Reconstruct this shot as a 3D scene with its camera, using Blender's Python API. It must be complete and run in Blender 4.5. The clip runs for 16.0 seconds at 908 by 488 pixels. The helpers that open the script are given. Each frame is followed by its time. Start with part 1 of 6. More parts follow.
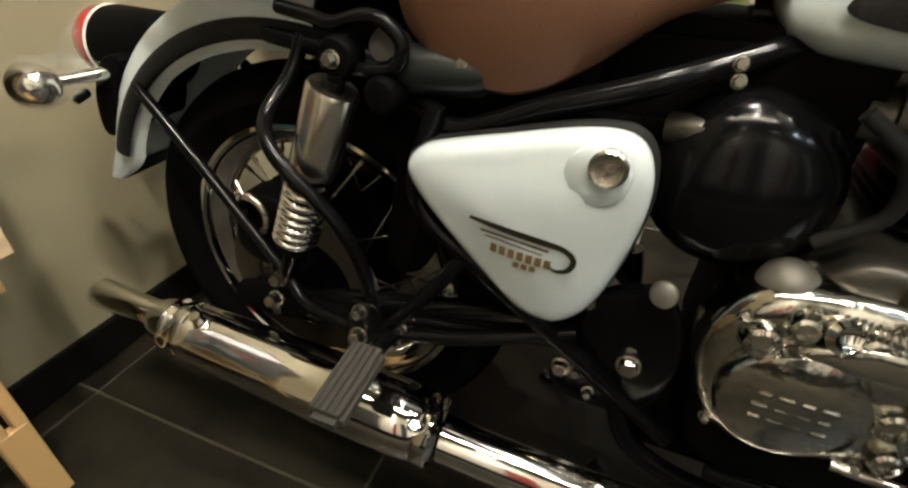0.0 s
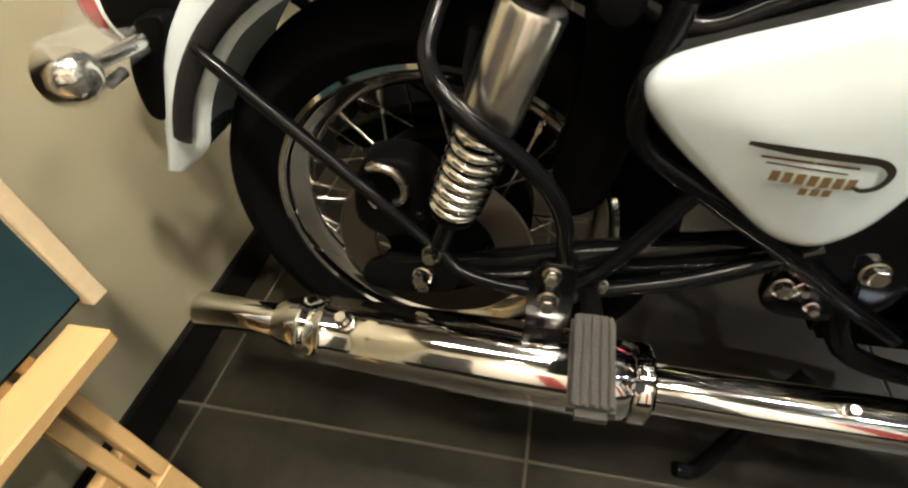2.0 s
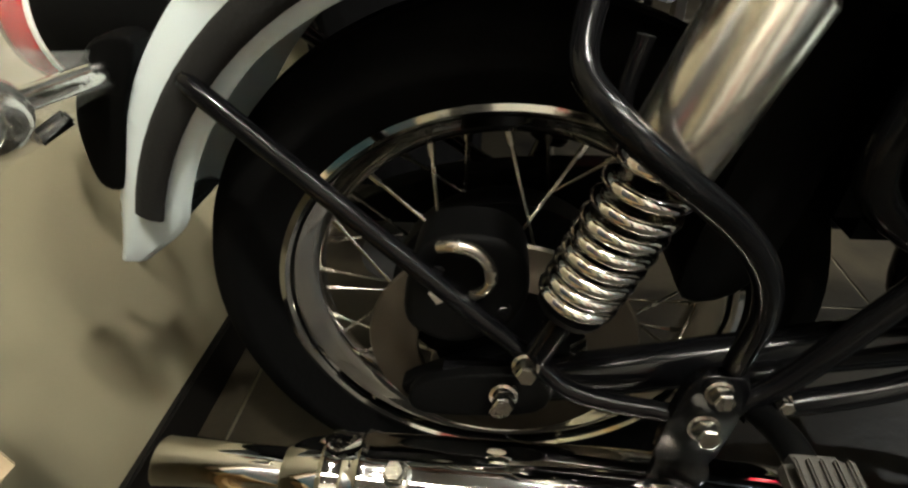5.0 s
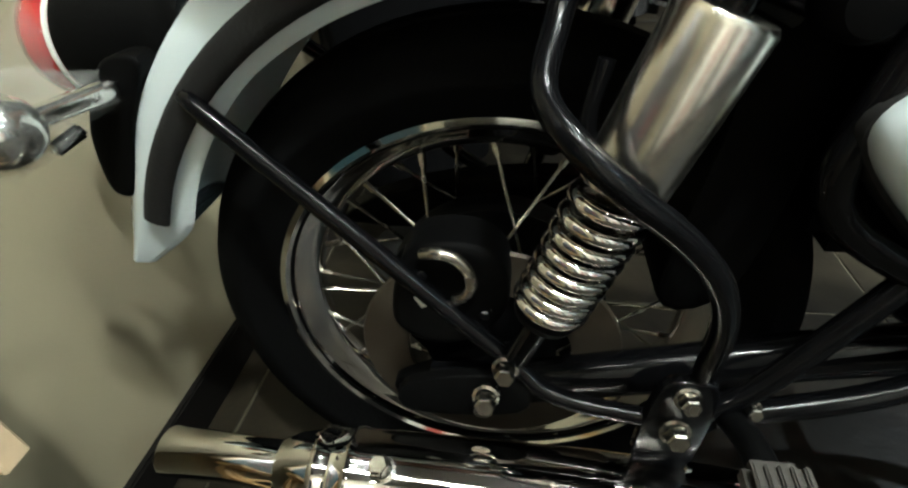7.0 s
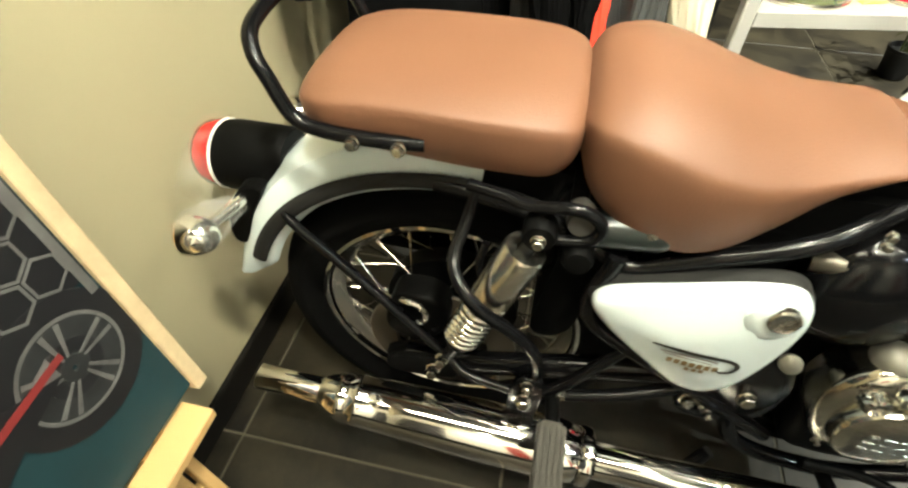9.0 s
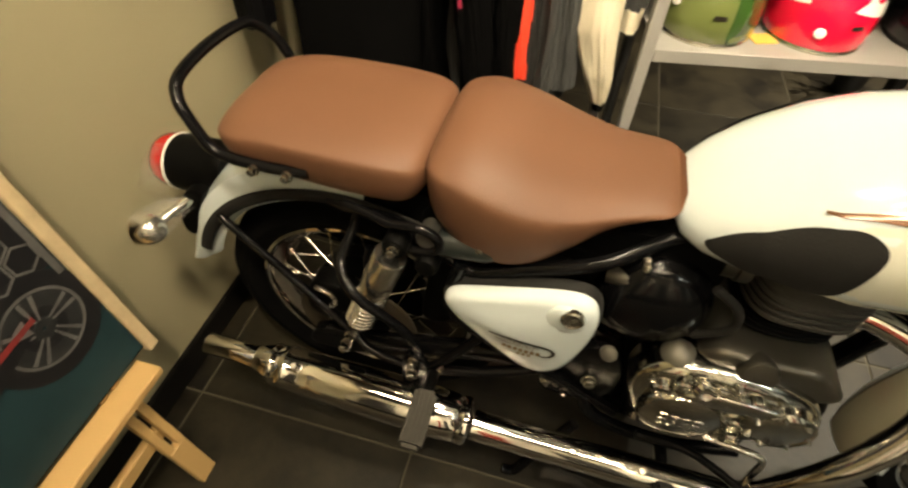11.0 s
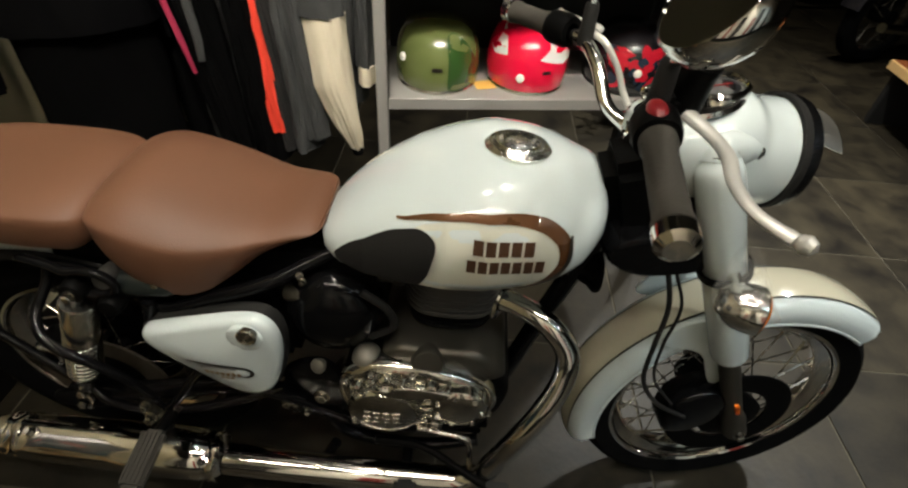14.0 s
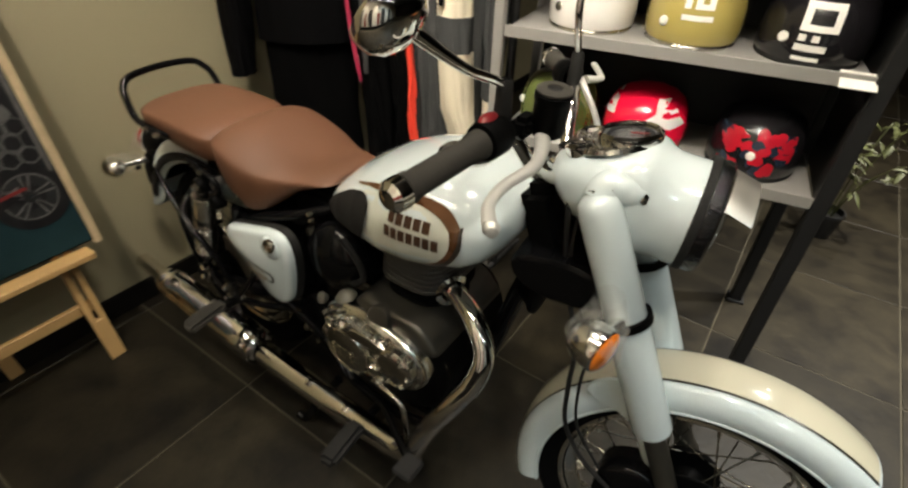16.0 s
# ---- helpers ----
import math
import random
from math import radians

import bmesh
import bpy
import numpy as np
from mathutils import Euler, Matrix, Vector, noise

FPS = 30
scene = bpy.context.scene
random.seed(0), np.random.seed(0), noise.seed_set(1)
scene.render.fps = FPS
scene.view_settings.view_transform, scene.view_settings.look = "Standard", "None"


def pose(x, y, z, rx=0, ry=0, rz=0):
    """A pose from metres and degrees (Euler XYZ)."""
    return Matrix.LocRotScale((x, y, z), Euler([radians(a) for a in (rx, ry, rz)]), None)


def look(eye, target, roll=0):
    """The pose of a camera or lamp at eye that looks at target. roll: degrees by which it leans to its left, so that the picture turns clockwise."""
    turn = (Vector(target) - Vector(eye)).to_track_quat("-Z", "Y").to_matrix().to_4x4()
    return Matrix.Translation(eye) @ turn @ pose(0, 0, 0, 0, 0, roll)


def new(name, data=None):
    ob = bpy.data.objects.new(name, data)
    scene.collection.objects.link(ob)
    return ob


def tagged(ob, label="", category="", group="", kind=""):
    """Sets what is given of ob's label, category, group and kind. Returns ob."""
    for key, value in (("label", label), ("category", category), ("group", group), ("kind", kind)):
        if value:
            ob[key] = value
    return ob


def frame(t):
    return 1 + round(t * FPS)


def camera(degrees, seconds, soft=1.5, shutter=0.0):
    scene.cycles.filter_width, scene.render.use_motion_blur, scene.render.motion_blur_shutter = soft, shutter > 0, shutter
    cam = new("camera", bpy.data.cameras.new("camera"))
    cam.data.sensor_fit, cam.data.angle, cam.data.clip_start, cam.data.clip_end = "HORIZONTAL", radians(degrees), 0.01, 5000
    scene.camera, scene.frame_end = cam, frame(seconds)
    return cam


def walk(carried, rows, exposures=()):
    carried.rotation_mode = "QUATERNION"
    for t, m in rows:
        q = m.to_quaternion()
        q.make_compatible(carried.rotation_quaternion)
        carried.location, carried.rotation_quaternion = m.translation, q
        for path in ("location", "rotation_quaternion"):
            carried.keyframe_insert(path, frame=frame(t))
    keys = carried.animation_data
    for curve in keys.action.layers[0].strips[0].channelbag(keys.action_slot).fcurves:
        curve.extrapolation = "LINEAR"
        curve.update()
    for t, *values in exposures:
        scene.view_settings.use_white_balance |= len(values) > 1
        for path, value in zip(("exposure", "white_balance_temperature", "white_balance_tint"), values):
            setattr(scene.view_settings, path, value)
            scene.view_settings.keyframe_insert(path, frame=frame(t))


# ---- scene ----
cam = camera(83.5, 16.0, 2.3, 0.4)
PATH = [
    (0, (0.424, -0.596, 0.838), (-0.12, 0.972, -0.278), 3.9),
    (0.5, (0.366, -0.614, 0.837), (-0.102, 0.9, -0.383), 1.5),
    (1, (0.298, -0.617, 0.83), (-0.141, 0.833, -0.476), -2.0),
    (1.5, (0.216, -0.581, 0.822), (-0.201, 0.817, -0.547), -5.0),
    (2, (0.156, -0.552, 0.813), (-0.219, 0.83, -0.582), -5.2),
    (2.5, (0.115, -0.539, 0.794), (-0.224, 0.864, -0.59), -5.6),
    (3, (0.065, -0.522, 0.783), (-0.2, 0.97, -0.523), -5.6),
    (3.5, (0.038, -0.501, 0.784), (-0.2, 1.069, -0.431), -5.4),
    (4, (0.023, -0.477, 0.753), (-0.2, 1.118, -0.433), -4.0),
    (4.5, (0.015, -0.449, 0.736), (-0.192, 1.147, -0.451), -3.2),
    (5, (-0.003, -0.431, 0.719), (-0.188, 1.167, -0.469), -2.1),
    (5.2, (-0.006, -0.423, 0.716), (-0.18, 1.167, -0.484), -1.5),
    (7.3, (0.032, -0.449, 0.748), (-0.239, 1.135, -0.442), -3.3),
    (7.5, (0.019, -0.464, 0.796), (-0.183, 1.111, -0.421), -1.3),
    (8, (0.044, -0.495, 0.929), (-0.208, 1.012, -0.362), -2.2),
    (8.5, (0.071, -0.54, 1.023), (-0.207, 0.897, -0.341), -1.6),
    (8.7, (0.095, -0.556, 1.063), (-0.186, 0.829, -0.352), -0.7),
    (10.8, (0.332, -0.607, 1.263), (-0.038, 0.660, -0.240), 1.2),
    (11, (0.345, -0.616, 1.273), (0.020, 0.668, -0.225), 1.6),
    (11.5, (0.362, -0.622, 1.285), (0.213, 0.710, -0.202), 3.4),
    (12, (0.424, -0.649, 1.287), (0.391, 0.746, -0.145), 3.7),
    (12.5, (0.462, -0.671, 1.295), (0.52, 0.774, -0.087), 3.4),
    (13, (0.515, -0.666, 1.302), (0.662, 0.797, -0.055), 4.2),
    (13.5, (0.627, -0.65, 1.312), (0.785, 0.825, -0.031), 5.4),
    (14, (0.738, -0.664, 1.335), (0.722, 0.815, -0.008), 4.5),
    (14.5, (0.851, -0.650, 1.339), (0.647, 0.864, 0.053), 2.9),
    (15, (0.993, -0.608, 1.339), (0.576, 0.891, 0.082), 2.3),
    (15.5, (1.097, -0.616, 1.340), (0.443, 0.817, 0.103), 1.9),
    (16, (1.258, -0.692, 1.354), (0.36, 0.632, 0.154), 1.7),
]
EXPOSURES = [(0, 0.65, 6250, 9), (0.5, 0.75, 6250, 9), (1.0, 0.95, 6250, 10), (2.5, 1.35, 6300, 10), (5.2, 1.02, 5900, 6), (7.3, 0.95, 5350, 0), (8.7, 1.62, 6000, -2), (10.8, 0.62, 8100, 6), (11.5, 0.32, 7100, 9), (13, -0.18, 6200, 8), (14.5, -0.28, 6250, 8), (15.5, -0.27, 6350, 8), (16, -0.14, 6450, 9)]
walk(cam, [(t, look(eye, target, roll)) for t, eye, target, roll in PATH], EXPOSURES)


# ---- world and lights ----
world = bpy.data.worlds.new("showroom_world")
scene.world = world
world.use_nodes = True
world.node_tree.nodes["Background"].inputs["Color"].default_value = (1.0, 0.9, 0.75, 1)
world.node_tree.nodes["Background"].inputs["Strength"].default_value = 0.001
CEILING = 2.75
WARM, COOL = (1.0, 0.91, 0.77), (0.80, 0.94, 1.0)
# x, y, watts, colour, spread in degrees and, for the aimed ones, the point that they light
SPOTS = [
    # the y -1.90 pair is added to brighten the south wall that chrome reflects
    (0.50, -0.84, 4.0, WARM, 62, (-0.38, 0.10, 0.95)), (0.25, -1.90, 9, WARM, 48, None), (1.4, -1.90, 10, WARM, 48, None),
    # the 34 and 30 watt pair is added to brighten the right-hand floor
    (1.62, -0.60, 6.5, WARM, 110, None), (2.00, 1.60, 34, (1.0, 0.95, 0.85), 92, None), (2.75, 0.95, 30, (1.0, 0.95, 0.85), 92, None), (1.02, 0.15, 5, WARM, 110, None), (0.42, -0.08, 4.5, WARM, 110, None),
    # both aimed lamps are added, unseen, to brighten the jackets and helmets
    (0.55, -0.50, 3.0, WARM, 42, (0.20, 0.62, 0.75)), (1.15, -0.50, 3.0, WARM, 40, (0.92, 0.78, 0.75)),
    (2.2, 2.6, 22, WARM, 110, None), (3.0, -1.3, 16, COOL, 110, None), (2.2, -1.5, 8, COOL, 110, None),
]

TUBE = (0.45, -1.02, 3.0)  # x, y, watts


# ---- materials ----
def material(name, colour, rough=0.5, metal=0.0, vary=0.12, scale=12.0, bump=0.0, fine=180.0, coat=0.0, rough_vary=0.1, other=None, trans=0.0, ior=1.45, alpha=1.0, by_object=0.0, spec=0.5, mottled=False):
    """A surface with variation at two scales: broad stains and fine grain."""
    m = bpy.data.materials.new(name)
    m.use_nodes = True
    n, l = m.node_tree.nodes, m.node_tree.links
    b = n["Principled BSDF"]
    tc = n.new("ShaderNodeTexCoord")
    big = n.new("ShaderNodeTexNoise")
    big.inputs["Scale"].default_value, big.inputs["Detail"].default_value = scale, 6
    where = tc.outputs["Object"]
    if by_object:
        pick, shift = n.new("ShaderNodeObjectInfo"), n.new("ShaderNodeVectorMath")
        shift.operation = "MULTIPLY_ADD"
        shift.inputs[1].default_value = (37.0, 53.0, 0.0)
        l.new(pick.outputs["Random"], shift.inputs[0])
        l.new(where, shift.inputs[2])
        where = shift.outputs["Vector"]
    l.new(where, big.inputs["Vector"])
    ramp = n.new("ShaderNodeMix")
    ramp.data_type = "RGBA"
    dark = other or tuple(c * (1 - vary) for c in colour)
    ramp.inputs["A"].default_value, ramp.inputs["B"].default_value = (*dark, 1), (*colour, 1)
    fac = big.outputs["Fac"]
    if mottled:
        # cloudy patches with veins, harder edged than plain noise
        big.inputs["Detail"].default_value, big.inputs["Roughness"].default_value, big.inputs["Distortion"].default_value = 9, 0.66, 0.15
        hard = n.new("ShaderNodeMapRange")
        hard.inputs["From Min"].default_value, hard.inputs["From Max"].default_value = 0.34, 0.70
        l.new(fac, hard.inputs["Value"])
        fac = hard.outputs["Result"]
    l.new(fac, ramp.inputs["Factor"])
    last = ramp.outputs["Result"]
    if by_object:
        info, hsv, rng = n.new("ShaderNodeObjectInfo"), n.new("ShaderNodeHueSaturation"), n.new("ShaderNodeMapRange")
        rng.inputs["To Min"].default_value, rng.inputs["To Max"].default_value = 1 - by_object, 1 + by_object
        l.new(info.outputs["Random"], rng.inputs["Value"])
        l.new(rng.outputs["Result"], hsv.inputs["Value"])
        l.new(last, hsv.inputs["Color"])
        last = hsv.outputs["Color"]
    l.new(last, b.inputs["Base Color"])
    small = n.new("ShaderNodeTexNoise")
    small.inputs["Scale"].default_value, small.inputs["Detail"].default_value = fine, 3
    l.new(where, small.inputs["Vector"])
    rr = n.new("ShaderNodeMapRange")
    rr.inputs["To Min"].default_value, rr.inputs["To Max"].default_value = max(0.0, rough - rough_vary * 0.5), min(1.0, rough + rough_vary * 0.5)
    l.new(big.outputs["Fac"], rr.inputs["Value"])
    l.new(rr.outputs["Result"], b.inputs["Roughness"])
    b.inputs["Metallic"].default_value = metal
    b.inputs["Specular IOR Level"].default_value = spec
    b.inputs["Coat Weight"].default_value = coat
    b.inputs["Coat Roughness"].default_value = 0.04
    b.inputs["Transmission Weight"].default_value = trans
    b.inputs["IOR"].default_value = ior
    b.inputs["Alpha"].default_value = alpha
    if bump:
        bp = n.new("ShaderNodeBump")
        bp.inputs["Strength"].default_value, bp.inputs["Distance"].default_value = bump, 0.002
        l.new(small.outputs["Fac"], bp.inputs["Height"])
        l.new(bp.outputs["Normal"], b.inputs["Normal"])
    return m


WHITE = material("white_paint", (0.63, 0.71, 0.72), 0.16, vary=0.03, scale=3, coat=1.0, rough_vary=0.05)
PANEL = material("ivory_panel", (0.68, 0.70, 0.61), 0.18, vary=0.03, scale=3, coat=1.0, rough_vary=0.05)
CREAM = material("cream_paint", (0.58, 0.555, 0.43), 0.18, vary=0.04, scale=3, coat=1.0, rough_vary=0.05)
PINSTRIPE = material("pinstripe_black", (0.02, 0.017, 0.012), 0.3, vary=0.2)
BRONZE = material("bronze_decal", (0.14, 0.058, 0.02), 0.28, 0.35, vary=0.3, scale=9, coat=0.6)
BLACK = material("black_gloss_paint", (0.004, 0.004, 0.0045), 0.16, vary=0.3, coat=0.0, rough_vary=0.10, spec=0.22)
SATIN = material("black_satin", (0.003, 0.003, 0.003), 0.5, vary=0.3, bump=0.15, spec=0.05)
RUBBER = material("black_rubber", (0.014, 0.0135, 0.013), 0.7, vary=0.3, scale=30, bump=0.3, fine=300, spec=0.3)
FOOTPAD = material("grey_rubber", (0.050, 0.046, 0.039), 0.75, vary=0.3, scale=30, bump=0.3, fine=300, spec=0.3)
TYRE = material("tyre_rubber", (0.004, 0.004, 0.004), 0.8, vary=0.35, scale=20, bump=0.3, fine=220, spec=0.05)
CHROME = material("chrome", (0.82, 0.80, 0.76), 0.07, 1.0, vary=0.05, scale=25, rough_vary=0.08, bump=0.02, fine=60)
ALLOY = material("polished_alloy", (0.66, 0.64, 0.58), 0.14, 1.0, vary=0.25, scale=30, rough_vary=0.16, bump=0.8, fine=34)
SATINALLOY = material("satin_alloy", (0.66, 0.65, 0.61), 0.40, 0.45, vary=0.1, scale=30, bump=0.1)
CASE = material("cast_alloy_grey", (0.105, 0.098, 0.082), 0.38, 0.8, vary=0.2, scale=25, rough_vary=0.2, bump=0.25, fine=260)
DULLALLOY = material("dull_pale_alloy", (0.17, 0.162, 0.135), 0.45, 0.5, vary=0.15, scale=30, bump=0.15)
DISC = material("worn_brake_disc", (0.085, 0.070, 0.050), 0.45, 0.5, vary=0.3, scale=18, bump=0.15)
BRUSHED = material("satin_chrome", (0.80, 0.76, 0.68), 0.24, 1.0, vary=0.12, scale=40, rough_vary=0.12, bump=0.05)
CREASED = material("creased_chrome", (0.80, 0.78, 0.73), 0.14, 1.0, vary=0.15, scale=30, rough_vary=0.08, bump=0.6, fine=55)
STEEL = material("plated_steel", (0.60, 0.57, 0.50), 0.25, 1.0, vary=0.2, scale=40, rough_vary=0.2)
LEATHER = material("tan_leather", (0.158, 0.071, 0.038), 0.54, vary=0.30, scale=7, bump=0.22, fine=420, rough_vary=0.16, spec=0.5)
GOLDPRINT = material("gold_brown_print", (0.20, 0.125, 0.045), 0.4, vary=0.25)
EMBLEM = material("dark_bronze", (0.075, 0.035, 0.016), 0.35, 0.2, vary=0.3)
AMBER = material("amber_lens", (0.85, 0.22, 0.02), 0.12, vary=0.1, coat=0.5)
REDLENS = material("red_lens", (0.36, 0.010, 0.010), 0.12, vary=0.15, coat=0.8)
REDSWITCH = material("red_plastic", (0.22, 0.016, 0.02), 0.3, vary=0.1)
DIAL = material("dial_face", (0.14, 0.14, 0.14), 0.25, vary=0.2, scale=60, coat=1.0)
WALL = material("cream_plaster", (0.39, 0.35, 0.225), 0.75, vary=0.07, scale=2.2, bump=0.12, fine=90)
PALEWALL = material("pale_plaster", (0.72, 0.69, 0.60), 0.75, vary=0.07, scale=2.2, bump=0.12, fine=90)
DARKWALL = material("dark_grey_plaster", (0.05, 0.048, 0.045), 0.8, vary=0.2, scale=2, bump=0.15, fine=90)
PANELRED = material("dull_red_paint", (0.30, 0.03, 0.02), 0.6, vary=0.2, scale=4)
SKIRT = material("black_stained_skirting", (0.007, 0.006, 0.005), 0.5, vary=0.3, bump=0.1, spec=0.3)
CEIL = material("dark_ceiling_paint", (0.06, 0.058, 0.052), 0.85, vary=0.1, scale=2)
TILE = material("slate_tile", (0.030, 0.0245, 0.0142), 0.44, scale=5.0, bump=0.4, fine=50, rough_vary=0.25, by_object=0.25, other=(0.006, 0.005, 0.004), spec=0.3, mottled=True)
GROUT = material("pale_grout", (0.085, 0.074, 0.05), 0.85, vary=0.2, scale=15, bump=0.3)
PINE = material("pine_wood", (0.62, 0.40, 0.17), 0.5, vary=0.25, scale=6, bump=0.15, fine=70)
FRAMEWOOD = material("pale_rough_wood", (0.70, 0.55, 0.34), 0.6, vary=0.45, scale=38, bump=0.35, fine=120)
TEAL = material("teal_print", (0.022, 0.060, 0.072), 0.4, scale=5, other=(0.006, 0.012, 0.014), spec=0.25)
PRINTBLACK = material("black_print", (0.012, 0.012, 0.014), 0.4, vary=0.3, scale=20)
PRINTGREY = material("grey_print", (0.16, 0.16, 0.16), 0.4, vary=0.75, scale=30)
PRINTRED = material("dark_red_print", (0.22, 0.03, 0.03), 0.4, vary=0.3)
RACK = material("grey_powder_coat", (0.33, 0.32, 0.30), 0.42, 0.2, vary=0.15, scale=8, bump=0.1)
RACKDARK = material("dark_steel", (0.022, 0.022, 0.022), 0.5, 0.3, vary=0.3, scale=8, bump=0.1)
CLOTHBLACK = material("black_cloth", (0.0028, 0.0028, 0.003), 0.95, vary=0.4, scale=9, bump=0.5, fine=500, spec=0.03)
HIDE = material("black_leather", (0.0025, 0.0025, 0.003), 0.6, vary=0.4, scale=9, bump=0.4, fine=300, spec=0.06)
HEADGREY = material("dull_cast_grey", (0.075, 0.072, 0.066), 0.5, 0.5, vary=0.25, scale=25, bump=0.25, fine=260)
CLOTHGREY = material("charcoal_cloth", (0.012, 0.0115, 0.0115), 0.8, vary=0.35, scale=9, bump=0.5, fine=500)
CLOTHSTEEL = material("grey_mesh_cloth", (0.045, 0.047, 0.047), 0.8, vary=0.25, scale=12, bump=0.6, fine=600)
CLOTHCREAM = material("cream_cloth", (0.70, 0.63, 0.48), 0.85, vary=0.12, scale=9, bump=0.5, fine=500)
CLOTHRED = material("orange_red_cloth", (0.80, 0.06, 0.03), 0.7, vary=0.15, scale=9, bump=0.4, fine=500)
CLOTHPINK = material("pink_trim", (0.30, 0.02, 0.06), 0.6, vary=0.1)
OLIVE = material("olive_gloss", (0.14, 0.17, 0.055), 0.22, vary=0.25, scale=5, coat=0.8)
FOREST = material("dark_green_gloss", (0.035, 0.085, 0.02), 0.22, vary=0.2, scale=5, coat=0.8)
RED = material("red_gloss", (0.82, 0.008, 0.05), 0.2, vary=0.1, scale=5, coat=0.9)
DARKRED = material("camouflage_red", (0.55, 0.012, 0.03), 0.25, vary=0.2, scale=5, coat=0.8)
NAVY = material("camouflage_navy", (0.02, 0.03, 0.05), 0.25, vary=0.2, coat=0.8)
SHELLBLACK = material("shell_black", (0.012, 0.011, 0.013), 0.25, vary=0.3, coat=0.6)
GOLD = material("gold_gloss", (0.42, 0.34, 0.10), 0.25, vary=0.12, scale=5, coat=0.8)
SHELLWHITE = material("shell_white", (0.78, 0.76, 0.72), 0.22, vary=0.04, coat=0.8)
PAPER = material("white_card", (0.82, 0.80, 0.74), 0.7, vary=0.05)
YELLOW = material("yellow_card", (0.75, 0.45, 0.10), 0.6, vary=0.1)
FILM = material("clear_film", (0.85, 0.85, 0.80), 0.10, vary=0.02, bump=1.0, fine=45, coat=1.0, alpha=0.07, spec=1.0)
LEAF = material("olive_leaf", (0.085, 0.095, 0.03), 0.5, vary=0.45, scale=30)
CRINKLE = material("crinkled_black", (0.045, 0.045, 0.048), 0.12, 0.9, vary=0.3, scale=60, bump=1.0, fine=170)
PRINTDARK = material("dark_grey_print", (0.03, 0.032, 0.034), 0.4, vary=0.7, scale=40)
LAMPWHITE = material("lamp_housing", (0.7, 0.68, 0.62), 0.4, vary=0.05)


def glow(name, colour, strength):
    m = bpy.data.materials.new(name)
    m.use_nodes = True
    b = m.node_tree.nodes["Principled BSDF"]
    b.inputs["Emission Color"].default_value, b.inputs["Emission Strength"].default_value = (*colour, 1), strength
    return m


LAMPGLOW = glow("lamp_glow", (1.0, 0.86, 0.66), 40.0)


# ---- building helpers ----
def mesh_of(name, bm, mat, smooth=True):
    me = bpy.data.meshes.new(name)
    bmesh.ops.recalc_face_normals(bm, faces=bm.faces)
    bm.to_mesh(me)
    bm.free()
    if smooth:
        me.shade_smooth()
        me.set_sharp_from_angle(angle=radians(38))
    me.materials.append(mat)
    return me


def thing(name, label, category, group="", kind=""):
    return tagged(new(name), label, category, group, kind)


def part(name, bm, mat, parent=None, label="", smooth=True):
    ob = new(name, mesh_of(name, bm, mat, smooth))
    ob.parent = parent
    if label:
        tagged(ob, label)
    return ob


def smooth_path(pts, steps=6):
    """A Catmull-Rom curve through the points."""
    p = [Vector(q) for q in pts]
    if len(p) < 3:
        return p
    p = [2 * p[0] - p[1]] + p + [2 * p[-1] - p[-2]]
    out = []
    for a, b, c, d in zip(p, p[1:], p[2:], p[3:]):
        for k in range(steps):
            t = k / steps
            out.append(0.5 * (2 * b + (c - a) * t + (2 * a - 5 * b + 4 * c - d) * t * t + (3 * b - a - 3 * c + d) * t**3))
    return out + [p[-2]]


def tube(pts, r, seg=12, curve=True, bm=None, flat=1.0):
    """A round bar along a path; r is one radius or one for each given point."""
    bm = bm or bmesh.new()
    path = smooth_path(pts) if curve else [Vector(q) for q in pts]
    n = len(path)
    radii = [r] * n if isinstance(r, (int, float)) else [float(np.interp(k / (n - 1), np.linspace(0, 1, len(r)), r)) for k in range(n)]
    rings, side = [], None
    for k, q in enumerate(path):
        d = (path[min(k + 1, n - 1)] - path[max(k - 1, 0)]).normalized()
        if side is None:
            side = d.cross(Vector((0, 0, 1)) if abs(d.z) < 0.9 else Vector((0, 1, 0))).normalized()
        side = (side - d * side.dot(d)).normalized()
        up = d.cross(side)
        rings.append([bm.verts.new(q + radii[k] * (math.cos(a) * side + flat * math.sin(a) * up)) for a in np.linspace(0, 2 * math.pi, seg, endpoint=False)])
    for a, b in zip(rings, rings[1:]):
        for i in range(seg):
            bm.faces.new((a[i], a[(i + 1) % seg], b[(i + 1) % seg], b[i]))
    bm.faces.new(rings[0][::-1]), bm.faces.new(rings[-1])
    return bm


